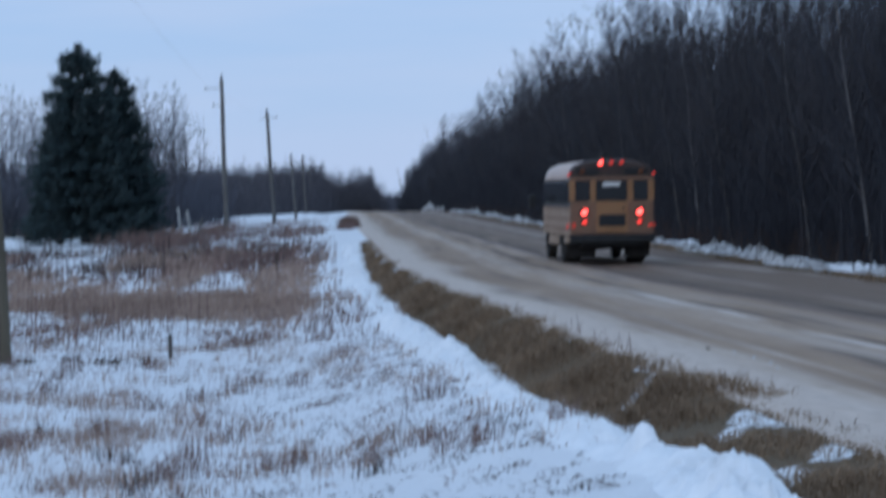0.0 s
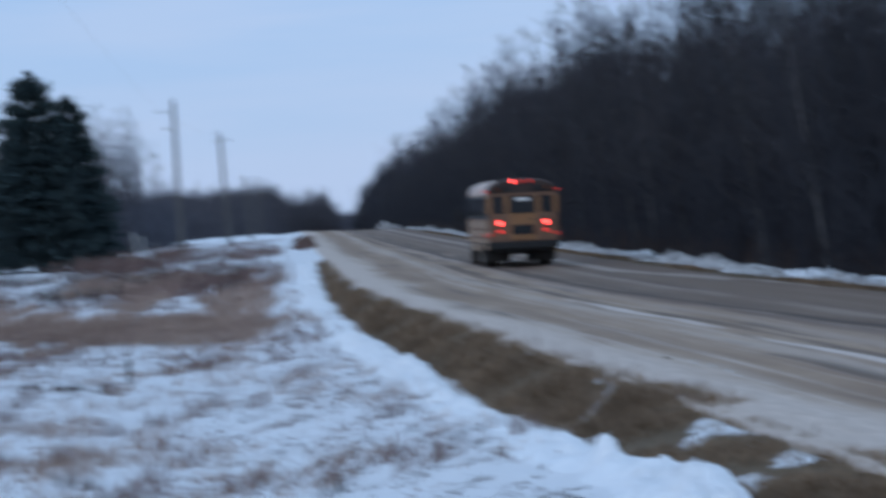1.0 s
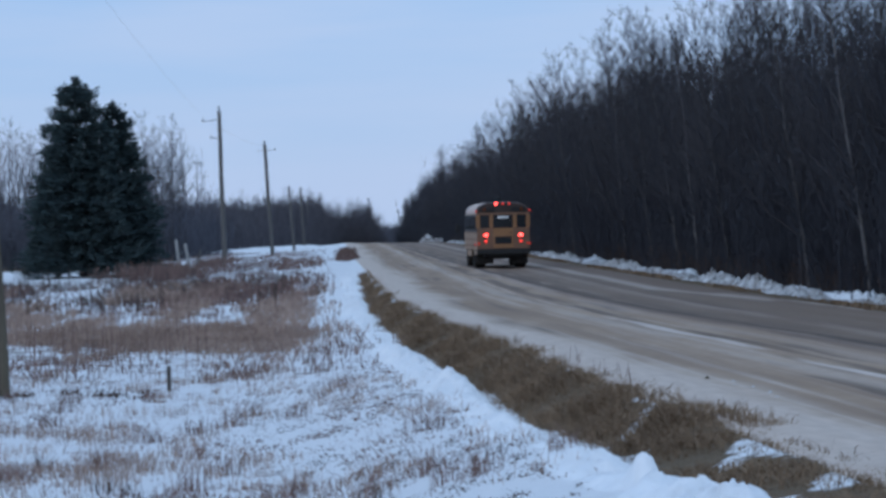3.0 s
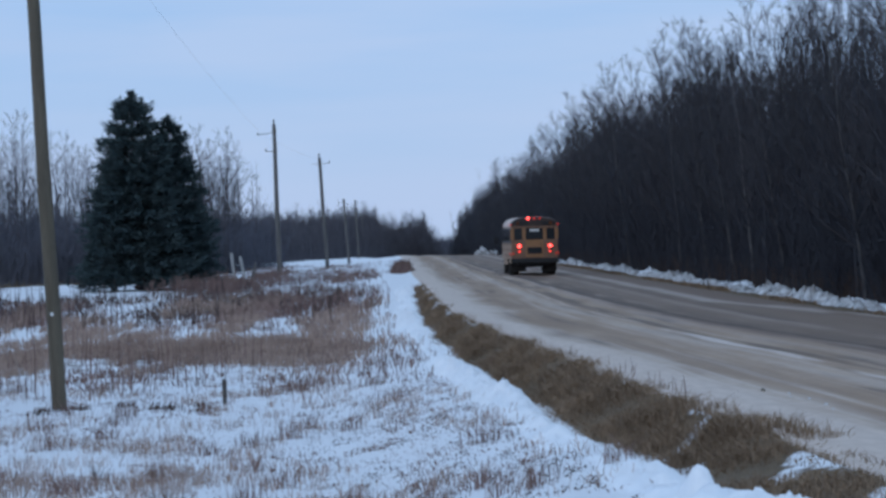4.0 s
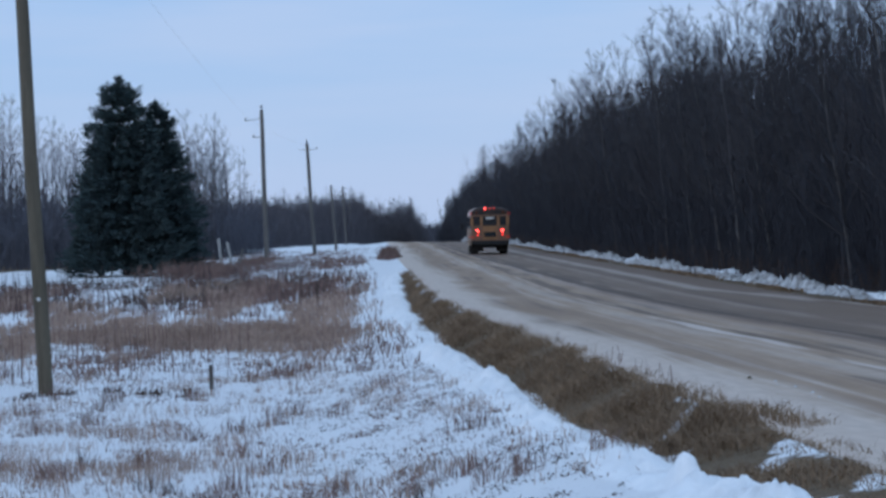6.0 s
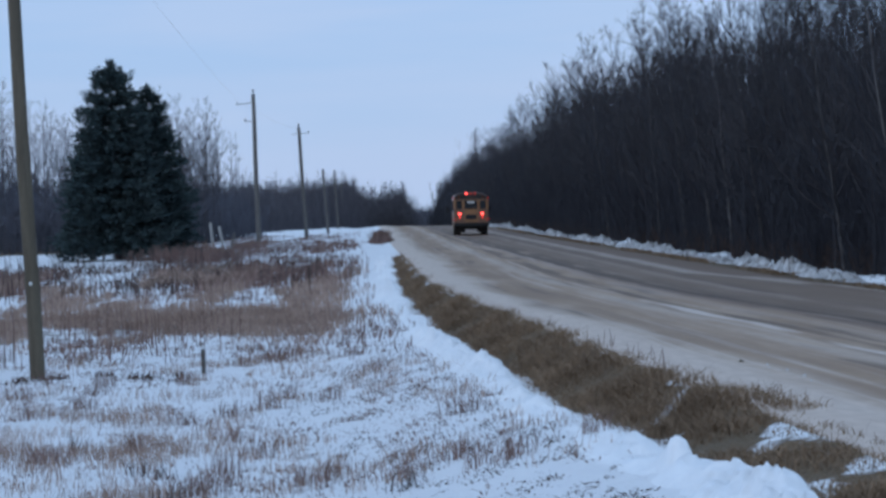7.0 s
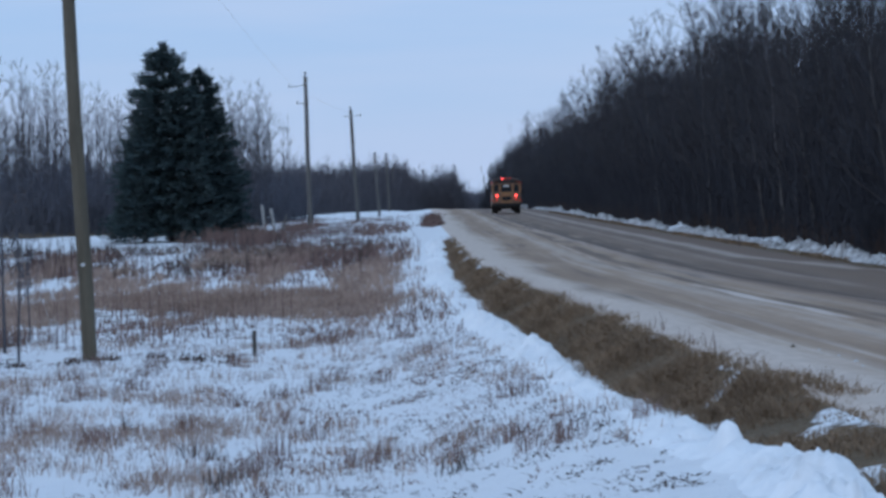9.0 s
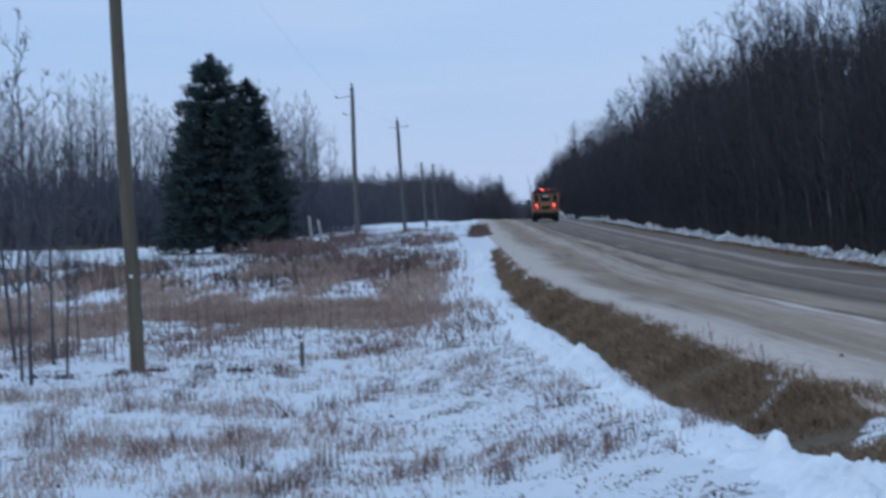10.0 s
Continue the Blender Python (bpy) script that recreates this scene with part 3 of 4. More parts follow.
def woods(name, spots, seed, label, hmin, hmax, limbs=9, twigs=4, fat=1.0, material=None, along_road=False):
    """Far woods as one mesh: many light bare trees."""
    rng = np.random.default_rng(seed)
    spots = np.asarray(spots, float)
    k = len(spots)
    h = rng.uniform(hmin, hmax, k) * (growth(spots[:, 1]) if along_road else 1.0)
    b = np.column_stack([spots, land(spots[:, 0], spots[:, 1]) - 0.2])
    top = b + np.column_stack([rng.normal(0, 0.04, k) * h, rng.normal(0, 0.04, k) * h, h])
    mid = b + (top - b) * 0.5 + rng.normal(0, 0.015, (k, 3)) * h[:, None]
    blocks = [sticks(b, mid, 0.010 * h * fat, 0.006 * h * fat, 3), sticks(mid, top, 0.006 * h * fat, 0.006, 3)]
    n = k * limbs
    f = rng.uniform(0.15, 0.97, n)
    az = rng.uniform(0, 6.283, n)
    L = np.repeat(h, limbs) * 0.28 * (1.1 - f) * rng.uniform(0.7, 1.3, n)
    s = np.repeat(b, limbs, 0) + np.repeat(top - b, limbs, 0) * f[:, None]
    d = np.column_stack([np.cos(az), np.sin(az), rng.uniform(0.7, 1.8, n)])
    d /= np.linalg.norm(d, axis=1, keepdims=True)
    blocks.append(sticks(s, s + d * L[:, None], 0.019 * fat, 0.008 * fat, 3))
    g = rng.uniform(0.25, 1, n * twigs)[:, None]
    q = np.repeat(s, twigs, 0) + np.repeat(d * L[:, None], twigs, 0) * g
    w = np.repeat(d, twigs, 0) + rng.normal(0, 0.55, (n * twigs, 3)) + np.array([0, 0, 0.3])
    w /= np.linalg.norm(w, axis=1, keepdims=True)
    blocks.append(ribbons(q, q + w * (np.repeat(L, twigs) * rng.uniform(0.3, 0.65, n * twigs))[:, None], 0.012 * fat, 0.006 * fat))
    return tagged(new(name, mesh_of(name, *merge(blocks), material or M_brush)), label, "woods", kind="stuff")


def brush(name, spots, seed, label, hmin, hmax, stems, material, spread=0.5, fat=0.012, lean=0.35):
    """A thicket as one mesh: stems that fan out from each spot, with side shoots."""
    rng = np.random.default_rng(seed)
    spots = np.asarray(spots, float)
    k = len(spots) * stems
    base = np.repeat(np.column_stack([spots, land(spots[:, 0], spots[:, 1]) - 0.05]), stems, 0)
    base[:, :2] += rng.normal(0, spread, (k, 2))
    base[:, 2] = land(base[:, 0], base[:, 1]) - 0.05
    h = rng.uniform(hmin, hmax, k) * np.repeat(rng.uniform(0.6, 1.1, len(spots)), stems)
    tilt = np.clip(rng.normal(0, lean, (k, 2)), -1.3 * lean, 1.3 * lean)
    tip = base + np.column_stack([tilt * h[:, None], h])
    blocks = [sticks(base, tip, fat, fat * 0.45, 3)]
    for _ in range(4):
        g = rng.uniform(0.35, 0.95, (k, 1))
        q = base + (tip - base) * g
        w = (tip - base) / h[:, None] + rng.normal(0, 0.5, (k, 3))
        w /= np.linalg.norm(w, axis=1, keepdims=True)
        blocks.append(ribbons(q, q + w * np.minimum(h[:, None] * rng.uniform(0.15, 0.4, (k, 1)), rng.uniform(0.7, 1.3, (k, 1))), fat * 0.8, fat * 0.45))
    return tagged(new(name, mesh_of(name, *merge(blocks), material)), label, "brush", kind="stuff")


R = np.random.default_rng(5)
yy = 45 + 285 * R.random(1450) ** 1.15
uu = 10.4 + 26 * R.random(1450) ** 1.5
woods("far_woods", np.column_stack([centre(yy) + uu, yy]), 6, "dense dark leafless woods behind the road's edge", 9.8, 12.0, 16, 7, 1.0, None, True)
yy = 325 + 230 * R.random(650)
woods("far_woods", np.column_stack([centre(yy) + 9.6 + 25 * R.random(650) ** 2.2, yy]), 7, "distant leafless woods along the road", 10.5, 13.2, 12, 6, 1.4)
yy = R.uniform(44, 330, 2700)
brush("underbrush", np.column_stack([centre(yy) + 8.4 + 22 * R.random(2700) ** 1.5, yy]), 8, "dark tangled brush under the trees", 3.0, 9.6, 9, M_brush, 0.9, 0.020, 0.24)
yy = 320 + 235 * R.random(900)
brush("underbrush", np.column_stack([centre(yy) + 9.8 + 25 * R.random(900) ** 2.2, yy]), 18, "dark distant brush along the road", 4.0, 9.0, 7, M_brush, 1.2, 0.05, 0.2)
yy = R.uniform(44, 330, 1000)
brush("underbrush", np.column_stack([centre(yy) + 7.9 + 1.6 * R.random(1000), yy]), 28, "dark leafless saplings and brush before the trees", 1.5, 5.5, 9, M_brush, 0.8, 0.009, 0.22)
yy = R.uniform(44, 280, 520)
brush("shrubs", np.column_stack([centre(yy) + 7.5 + 1.0 * R.random(520), yy]), 9, "low reddish brush behind the snow bank", 0.3, 1.2, 9, M_shrub, 0.4, 0.010, 0.3)

for x, y, spin, size in ((13.25, 68, 40, 0.9), (12.8, 75.5, 110, 0.82), (12.4, 90, 200, 0.85), (12.0, 103, 20, 0.86), (11.7, 111, 300, 0.9), (11.4, 121, 75, 0.92), (10.7, 145, 160, 0.95)):
    bare_tree(3, x, y, spin, size, "pale-barked leafless aspen leaning at the edge of the woods", "trees along the road")

# trees and thicket at the back of the field
xs = -15.5 - 50 * R.random(520)
yb = 166 + 44 * R.random(520)
woods("far_woods", np.column_stack([xs, yb]), 11, "leafless grey woods at the back of the field", 5, 9.5, 12, 6, 0.8, M_woods_haze)
xs = -15 - 55 * R.random(1200)
yb = np.where(xs < -18.5, 144, 160) + 55 * R.random(1200)
brush("thicket", np.column_stack([xs, yb]), 12, "dense dark thicket at the back of the field", 2.0, 5.0, 10, M_thicket_haze, 0.9, 0.022, 0.25)
for i in range(64):
    x = -14.6 - 36 * (i + random.random()) / 64
    y = random.uniform(150, 178)
    bare_tree(random.choice((9, 10, 11)), x, y, random.uniform(0, 360), random.uniform(0.66, 0.95), "slender grey leafless poplar at the back of the field", "trees behind the field")
for i in range(5):
    bare_tree((9, 10, 11)[i % 3], -16.4 + 0.3 * i, 169 + 2.5 * i, 70 * i, 0.74 + 0.04 * (i % 3), "slender leafless poplar beside the spruces", "trees behind the field")
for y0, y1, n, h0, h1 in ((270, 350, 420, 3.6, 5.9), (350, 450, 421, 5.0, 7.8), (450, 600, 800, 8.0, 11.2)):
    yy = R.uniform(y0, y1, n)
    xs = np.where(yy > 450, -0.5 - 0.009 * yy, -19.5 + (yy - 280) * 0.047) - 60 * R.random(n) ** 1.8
    woods("far_woods", np.column_stack([xs, yy]), 13 + n, "distant low woods beyond the field", h0, h1, 16, 6, 1.15, M_woods_haze)
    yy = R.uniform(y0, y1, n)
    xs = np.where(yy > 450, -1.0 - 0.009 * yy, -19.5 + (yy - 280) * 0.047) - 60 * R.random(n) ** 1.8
    brush("thicket", np.column_stack([xs, yy]), 19 + n, "distant thicket beyond the field", h0 * 0.6, h1 * 0.85, 10, M_woods_haze, 1.4, 0.04, 0.11)
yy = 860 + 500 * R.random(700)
brush("thicket", np.column_stack([-60 + 110 * R.random(700), yy]), 14, "hazy distant woods where the road ends", 9, 13.5, 10, M_thicket_haze, 3.0, 0.16, 0.08)


# spruces
def spruce(x, y, h, full, seed, label):
    rng = np.random.default_rng(seed)
    ob = new("spruce_tree")
    z0 = float(land(x, y))
    ob.matrix_basis = pose(x, y, z0, 0, -1.0, 0)
    tz = np.linspace(-0.2, h * 0.97, 7)
    pts = np.column_stack([np.zeros(7), np.zeros(7), tz])
    rad = np.linspace(0.19, 0.015, 7)
    part("trunk", mesh_of("trunk", *tube(pts, rad, 8), M_bark, True), ob)
    tri_v, lim0, lim1 = [], [], []
    levels = int(h / 0.15)
    radius = full * h ** 0.63
    for i in range(levels):
        f = min((i + rng.random() * 3.0) / (levels + 2), 0.985)
        z = 0.45 + f * (h - 0.45)
        r = full * (h - z + 0.02) ** 0.63 * (0.93 + 0.07 * math.sin(f * 23 + seed))
        r *= min(1.0, 0.4 + 0.6 * (h - z) / 0.8)
        if f < 0.10:
            r *= 0.72 + 2.8 * f
        for b in range(int(10 + 14 * (1 - f))):
            az = rng.uniform(0, 6.283)
            L = max(r * rng.uniform(0.72, 1.14), 0.12)
            d = np.array([math.cos(az), math.sin(az), 0.0])
            side = np.array([-d[1], d[0], 0])
            s = np.array([0, 0, z + rng.uniform(-0.12, 0.12)])
            droop = rng.uniform(0.12, 0.34) * (1 - f * 0.9)
            e = s + d * L + np.array([0, 0, -droop * L + 0.45 * L * f])
            lim0.append(s), lim1.append(e)
            for k in range(int(15 + 24 * L / radius)):
                g = rng.uniform(0.12, 1.05) ** 0.8
                p = s + (e - s) * g + side * rng.normal(0, 0.10 * L * (1.1 - g) + 0.05) + np.array([0, 0, rng.normal(0, 0.10)])
                w = unit(d + side * rng.normal(0, 0.6) + np.array([0, 0, rng.uniform(-0.2, 0.9)]))
                n = unit(np.cross(w, rng.normal(0, 1, 3)))
                size = 0.45 + 0.55 * min(L / 1.3, 1.0)
                ln, wd = size * rng.uniform(0.18, 0.38), size * rng.uniform(0.035, 0.08)
                tri_v += [p - n * wd, p + n * wd, p + w * ln]
    for k in range(16):
        p = np.array([rng.normal(0, 0.05), rng.normal(0, 0.05), h - rng.uniform(0.1, 0.7)])
        tri_v += [p + [-0.06, 0, 0], p + [0.06, 0, 0], p + [rng.normal(0, 0.08), 0, rng.uniform(0.25, 0.4)]]
    v = np.array(tri_v)
    part("crown", mesh_of("crown", v, np.arange(len(v)).reshape(-1, 3), M_needle), ob)
    tagged(part("branchwork", mesh_of("branchwork", *sticks(lim0, lim1, 0.02, 0.006, 3), M_bark), ob), kind="stuff")
    return tagged(ob, label, "tree", "spruces in the field")


spruce(-15.85, 125, 10.1, 0.83, 31, "tall dark green spruce in the snowy field")
spruce(-14.2, 126.5, 8.9, 0.71, 32, "second dark green spruce grown against a taller one")
spruce(-17.3, 126.2, 6.0, 0.58, 33, "small dark spruce at the foot of a taller one")


# ---------------------------------------------------------------- poles
def utility_pole(x, y, h, r0, r1, lean, material, label, arms=(), insul=True, tilt=0.0):
    ob = new("utility_pole")
    ob.matrix_basis = pose(x, y, float(land(x, y)), tilt, -lean, 0)
    zs = np.concatenate([[-0.4], np.linspace(0.0, h - 0.06, 8), [h]])
    rs = np.concatenate([[r0], np.linspace(r0, r1, 8), [0.01]])
    p = np.column_stack([0.012 * np.sin(zs), 0.01 * np.cos(zs * 1.3), zs])
    part("shaft", mesh_of("shaft", *tube(p, rs, 14), material, True), ob)
    for z, x0, x1, dz in arms:
        a = part("bracket", mesh_of("bracket", *merge([sticks([[x0, 0.1, z]], [[x1, 0.1, z + dz]], 0.022, 0.02, 6), sticks([[x1, 0.1, z + dz]], [[x1, 0.1, z + dz + 0.16]], 0.05, 0.035, 6)]), M_steel), ob, "thin dark bracket")
    if insul:
        part("insulator", mesh_of("insulator", *sticks([[0, 0, h], [0, 0, h + 0.08]], [[0, 0, h + 0.08], [0, 0, h + 0.24]], [0.03, 0.07], [0.03, 0.04], 8), M_steel, True), ob)
    return tagged(ob, label, "pole", "poles along the field")


utility_pole(-7.74, 48, 10.4, 0.152, 0.115, 1.9, M_pole, "thick brown wooden utility pole standing in snow")
utility_pole(-10.43, 150, 9.3, 0.16, 0.11, 0.5, M_grey_pole, "grey wooden utility pole with small brackets", ((8.75, 0, -1.0, -0.12), (7.6, 0, -0.55, 0.0)))
utility_pole(-9.48, 190, 8.65, 0.16, 0.12, 2.6, M_grey_pole, "leaning grey wooden utility pole", ((8.1, -0.6, 0.75, 0.0),))
utility_pole(-9.45, 230, 6.1, 0.14, 0.10, 3.1, M_grey_pole, "thin leaning grey wooden pole", (), False)
utility_pole(-12.2, 330, 7.9, 0.16, 0.12, 2.2, M_grey_pole, "distant grey wooden utility pole", (), False)
utility_pole(-13.8, 400, 7.3, 0.17, 0.13, 2.6, M_grey_pole, "distant leaning grey utility pole", (), False)


def wire(p, q, sag, label):
    """A slack overhead wire between two poles."""
    f = np.linspace(0, 1, 41)[:, None]
    pts = np.asarray(p, float) * (1 - f) + np.asarray(q, float) * f
    pts[:, 2] -= 4 * sag * (f * (1 - f))[:, 0]
    ob = new("overhead_wire", mesh_of("overhead_wire", *sticks(pts[:-1], pts[1:], 0.0035, 0.0035, 4), M_black))
    return tagged(ob, label, "wire", "wires between the poles")


for p, q, sag in (((-8.1, 48, 10.45), (-11.4, 150, 8.85), 0.35), ((-11.4, 150, 8.85), (-9.6, 190, 8.2), 0.25)):
    wire(p, q, sag, "thin dark overhead wire between wooden poles")


# ---------------------------------------------------------------- the bus
def bpart(name, bm, material, parent, label="", bevel=0.0, smooth=False):
    if bevel:
        bmesh.ops.bevel(bm, geom=list(bm.edges), offset=bevel, segments=2, affect="EDGES", profile=0.6)
    bmesh.ops.recalc_face_normals(bm, faces=list(bm.faces))
    me = bpy.data.meshes.new(name)
    bm.to_mesh(me)
    bm.free()
    me.materials.append(material)
    if smooth:
        for p in me.polygons:
            p.use_smooth = True
    return part(name, me, parent, label)


def box(x0, x1, y0, y1, z0, z1):
    bm = bmesh.new()
    bmesh.ops.create_cube(bm, size=1.0)
    for v in bm.verts:
        v.co = Vector(((x0 + x1) / 2 + v.co.x * (x1 - x0), (y0 + y1) / 2 + v.co.y * (y1 - y0), (z0 + z1) / 2 + v.co.z * (z1 - z0)))
    return bm


def loft(sections):
    """Skin through closed rings with equal numbers of points, capped at both ends."""
    bm = bmesh.new()
    rings = [[bm.verts.new(p) for p in s] for s in sections]
    n = len(rings[0])
    for a, b in zip(rings, rings[1:]):
        for i in range(n):
            bm.faces.new((a[i], a[(i + 1) % n], b[(i + 1) % n], b[i]))
    bm.faces.new(rings[0]), bm.faces.new(list(reversed(rings[-1])))
    return bm


def disc(x, y, z, r, depth, axis="Y", n=16):
    bm = bmesh.new()
    bmesh.ops.create_cone(bm, cap_ends=True, segments=n, radius1=r, radius2=r * 0.85, depth=depth)
    turn = pose(0, 0, 0, 90, 0, 0) if axis == "Y" else pose(0, 0, 0, 0, 90, 0)
    bmesh.ops.transform(bm, matrix=pose(x, y, z) @ turn, verts=bm.verts)
    return bm


def body_ring(y, w, z0, eave, top, n=9):
    """Cross-section of a bus body: straight sides and an arched roof."""
    pts = [(-w, y, z0), (-w, y, eave)]
    for i in range(1, n):
        a = math.pi * (1 - i / n)
        pts.append((w * math.copysign(abs(math.cos(a)) ** 0.72, math.cos(a)), y, eave + (top - eave) * math.sin(a) ** 0.8))
    return pts + [(w, y, eave), (w, y, z0)]


def lower_ring(y, w, z0, z1):
    return [(-w, y, z0), (-w, y, z1), (w, y, z1), (w, y, z0)]


WHEELS, STROBE = [], []


def build_bus():
    bus = new("school_bus")
    w = 1.17
    lower = loft([lower_ring(0.0, w, 0.80, 1.62), lower_ring(7.3, w, 0.80, 1.62)])
    bpart("lower_body", lower, M_side, bus, "dusty yellow side panels", 0.02)
    pillars = loft([lower_ring(0.03, w - 0.02, 1.622, 2.38), lower_ring(7.2, w - 0.02, 1.622, 2.38)])
    bpart("window_band", pillars, M_black, bus, "dark window band", 0.01)
    roof = loft([body_ring(0.06, w - 0.03, 2.382, 2.42, 2.88), body_ring(0.35, w, 2.382, 2.44, 2.93), body_ring(6.6, w, 2.382, 2.44, 2.93), body_ring(7.2, w - 0.06, 2.382, 2.42, 2.80)])
    bpart("roof", roof, M_white, bus, "pale dusty roof", 0.0, True)
    for i in range(8):
        y = 0.55 + i * 0.82
        for sx in (-1, 1):
            p = bpart("side_window", box(sx * w - 0.012, sx * w + 0.004, y, y + 0.66, 1.74, 2.31), M_glass, bus, "", 0.004)
    for sx in (-1, 1):
        for z in (1.0, 1.28, 1.58):
            bpart("rub_rail", box(sx * w - 0.01, sx * w + 0.03, 0.05, 7.2, z - 0.035, z + 0.035), M_grime, bus, "dusty rub rail", 0.01)
        bpart("skirt", box(sx * w - 0.03, sx * w - 0.004, 2.75, 5.4, 0.52, 0.776), M_side, bus, "", 0.01)
        bpart("rear_skirt", box(sx * w - 0.03, sx * w - 0.004, 0.02, 1.3, 0.62, 0.776), M_side, bus, "", 0.01)
    # rear wall with its frame, door and windows
    bpart("rear_panel", loft([lower_ring(-0.05, w - 0.02, 0.86, 1.78), lower_ring(-0.002, w, 0.86, 1.78)]), M_grime, bus, "yellow rear panel", 0.015)
    for x0, x1 in ((-1.19, -1.02), (-0.60, -0.44), (0.44, 0.60), (1.02, 1.19)):
        bpart("rear_pillar", box(x0, x1, -0.05, 0.02, 1.782, 2.35), M_yellow, bus, "yellow rear pillar", 0.015)
    bpart("rear_band", box(-w + 0.01, w - 0.01, -0.055, 0.02, 2.352, 2.45), M_grime, bus, "yellow band over the rear windows", 0.012)
    bpart("rear_header", loft([body_ring(-0.05, w - 0.03, 2.452, 2.48, 2.86), body_ring(0.02, w - 0.005, 2.452, 2.48, 2.925), body_ring(0.36, w + 0.006, 2.452, 2.48, 2.94)]), M_cap, bus, "dusty dark rear roof cap", 0.0)
    bpart("warning_panel", box(-1.0, -0.36, -0.075, -0.052, 2.50, 2.70), M_black, bus, "black warning light panel", 0.02)
    bpart("warning_panel", box(0.36, 1.0, -0.075, -0.052, 2.50, 2.70), M_black, bus, "black warning light panel", 0.02)
    for x0, x1, z0, z1 in ((-1.01, -0.61, 1.80, 2.34), (-0.43, 0.43, 1.79, 2.345), (0.61, 1.01, 1.80, 2.34)):
        bpart("rear_window", box(x0, x1, -0.03, 0.0, z0, z1), M_glass, bus, "dark rear window", 0.006)
    door = bpart("emergency_door", box(-0.44, 0.44, -0.075, -0.052, 0.90, 1.775), M_yellow, bus, "yellow emergency door", 0.012)
    bpart("door_window", box(-0.37, 0.37, -0.085, -0.077, 1.08, 1.40), M_glass, door, "dark lower door window", 0.004)
    bpart("door_handle", box(0.28, 0.36, -0.12, -0.078, 1.54, 1.60), M_black, door, "", 0.008)
    bpart("door_sign", box(-0.24, 0.24, -0.042, -0.032, 2.19, 2.30), M_paper, bus, "white sign in the rear window", 0.003)
    for sx in (-1, 1):
        lamp = bpart("brake_lamp", disc(sx * 0.77, -0.085, 1.47, 0.09, 0.06), M_red, bus, "glowing red brake lamp")
        bpart("lamp_ring", disc(sx * 0.77, -0.062, 1.47, 0.14, 0.04), M_black, lamp)
        low = bpart("tail_lamp", disc(sx * 0.77, -0.085, 1.20, 0.07, 0.05), M_tail, bus, "glowing red tail lamp")
        bpart("lamp_ring", disc(sx * 0.78, -0.062, 1.20, 0.10, 0.04), M_black, low)
        # Passive disc given a faint red emission in place of returned light.
        bpart("glowing_reflector", disc(sx * 1.07, -0.07, 1.10, 0.05, 0.04), M_red_dim, bus)
        bpart("marker_lamp", box(sx * 1.17 - 0.05, sx * 1.17 + 0.05, -0.02, 0.08, 2.48, 2.57), M_red_dim, bus, "small red marker lamp", 0.015)
        bpart("side_marker", disc(sx * 1.215, 0.25, 1.08, 0.07, 0.04, "X"), M_red_dim, bus)
        bpart("mud_flap", box(sx * 0.76 - 0.36, sx * 0.76 + 0.36, 0.55, 0.575, 0.20, 0.80), M_rubber, bus, "black mud flap")
        bpart("mirror_arm", box(sx * 1.2, sx * 1.48, 7.35, 7.39, 1.75, 1.79) if sx > 0 else box(-1.48, -1.2, 7.35, 7.39, 1.75, 1.79), M_black, bus)
        bpart("mirror", box(sx * 1.5 - 0.1, sx * 1.5 + 0.1, 7.3, 7.42, 1.55, 1.95), M_black, bus, "black side mirror", 0.03)
    for x in (-0.30, 0.0, 0.28):
        bpart("roof_lamp", disc(x, -0.05, 2.84, 0.065, 0.10), M_red if x < -0.2 else M_red_dim, bus, "red roof warning lamp")
    strobe = new("strobe")
    strobe.parent = bus
    strobe.matrix_basis = pose(-0.12, 0.45, 2.93)
    bpart("strobe_housing", box(-0.10, 0.10, -0.06, 0.06, 0.0, 0.22), M_black, strobe, "dark strobe housing", 0.02)
    bpart("strobe_lens", disc(0, 0.065, 0.13, 0.08, 0.02), M_flash, strobe, "bright white strobe lens")
    STROBE.append(strobe)
    bpart("warning_lamp", disc(-0.82, -0.09, 2.60, 0.085, 0.03), M_amber, bus)
    bpart("warning_lamp", disc(0.82, -0.09, 2.60, 0.085, 0.03), M_amber, bus)
    bpart("bumper", box(-1.18, 1.18, -0.16, -0.055, 0.62, 0.855), M_black, bus, "black steel rear bumper", 0.03)
    bpart("underframe", box(-0.85, 0.85, 0.1, 7.2, 0.50, 0.776), M_black, bus, "dark underframe", 0.03)
    bpart("rear_axle", disc(0, 2.05, 0.48, 0.10, 1.6, "X"), M_black, bus)
    bpart("front_axle", disc(0, 6.75, 0.48, 0.08, 1.7, "X"), M_black, bus)
    bpart("hood", loft([lower_ring(7.3, 1.05, 0.75, 1.60), lower_ring(8.7, 0.92, 0.75, 1.42)]), M_yellow, bus, "yellow hood", 0.06)
    bpart("front_bumper", box(-0.95, 0.95, 8.7, 8.85, 0.5, 0.78), M_black, bus, "", 0.03)
    bpart("windshield", box(-1.05, 1.05, 7.21, 7.25, 1.72, 2.37), M_glass, bus, "dark windshield", 0.01)
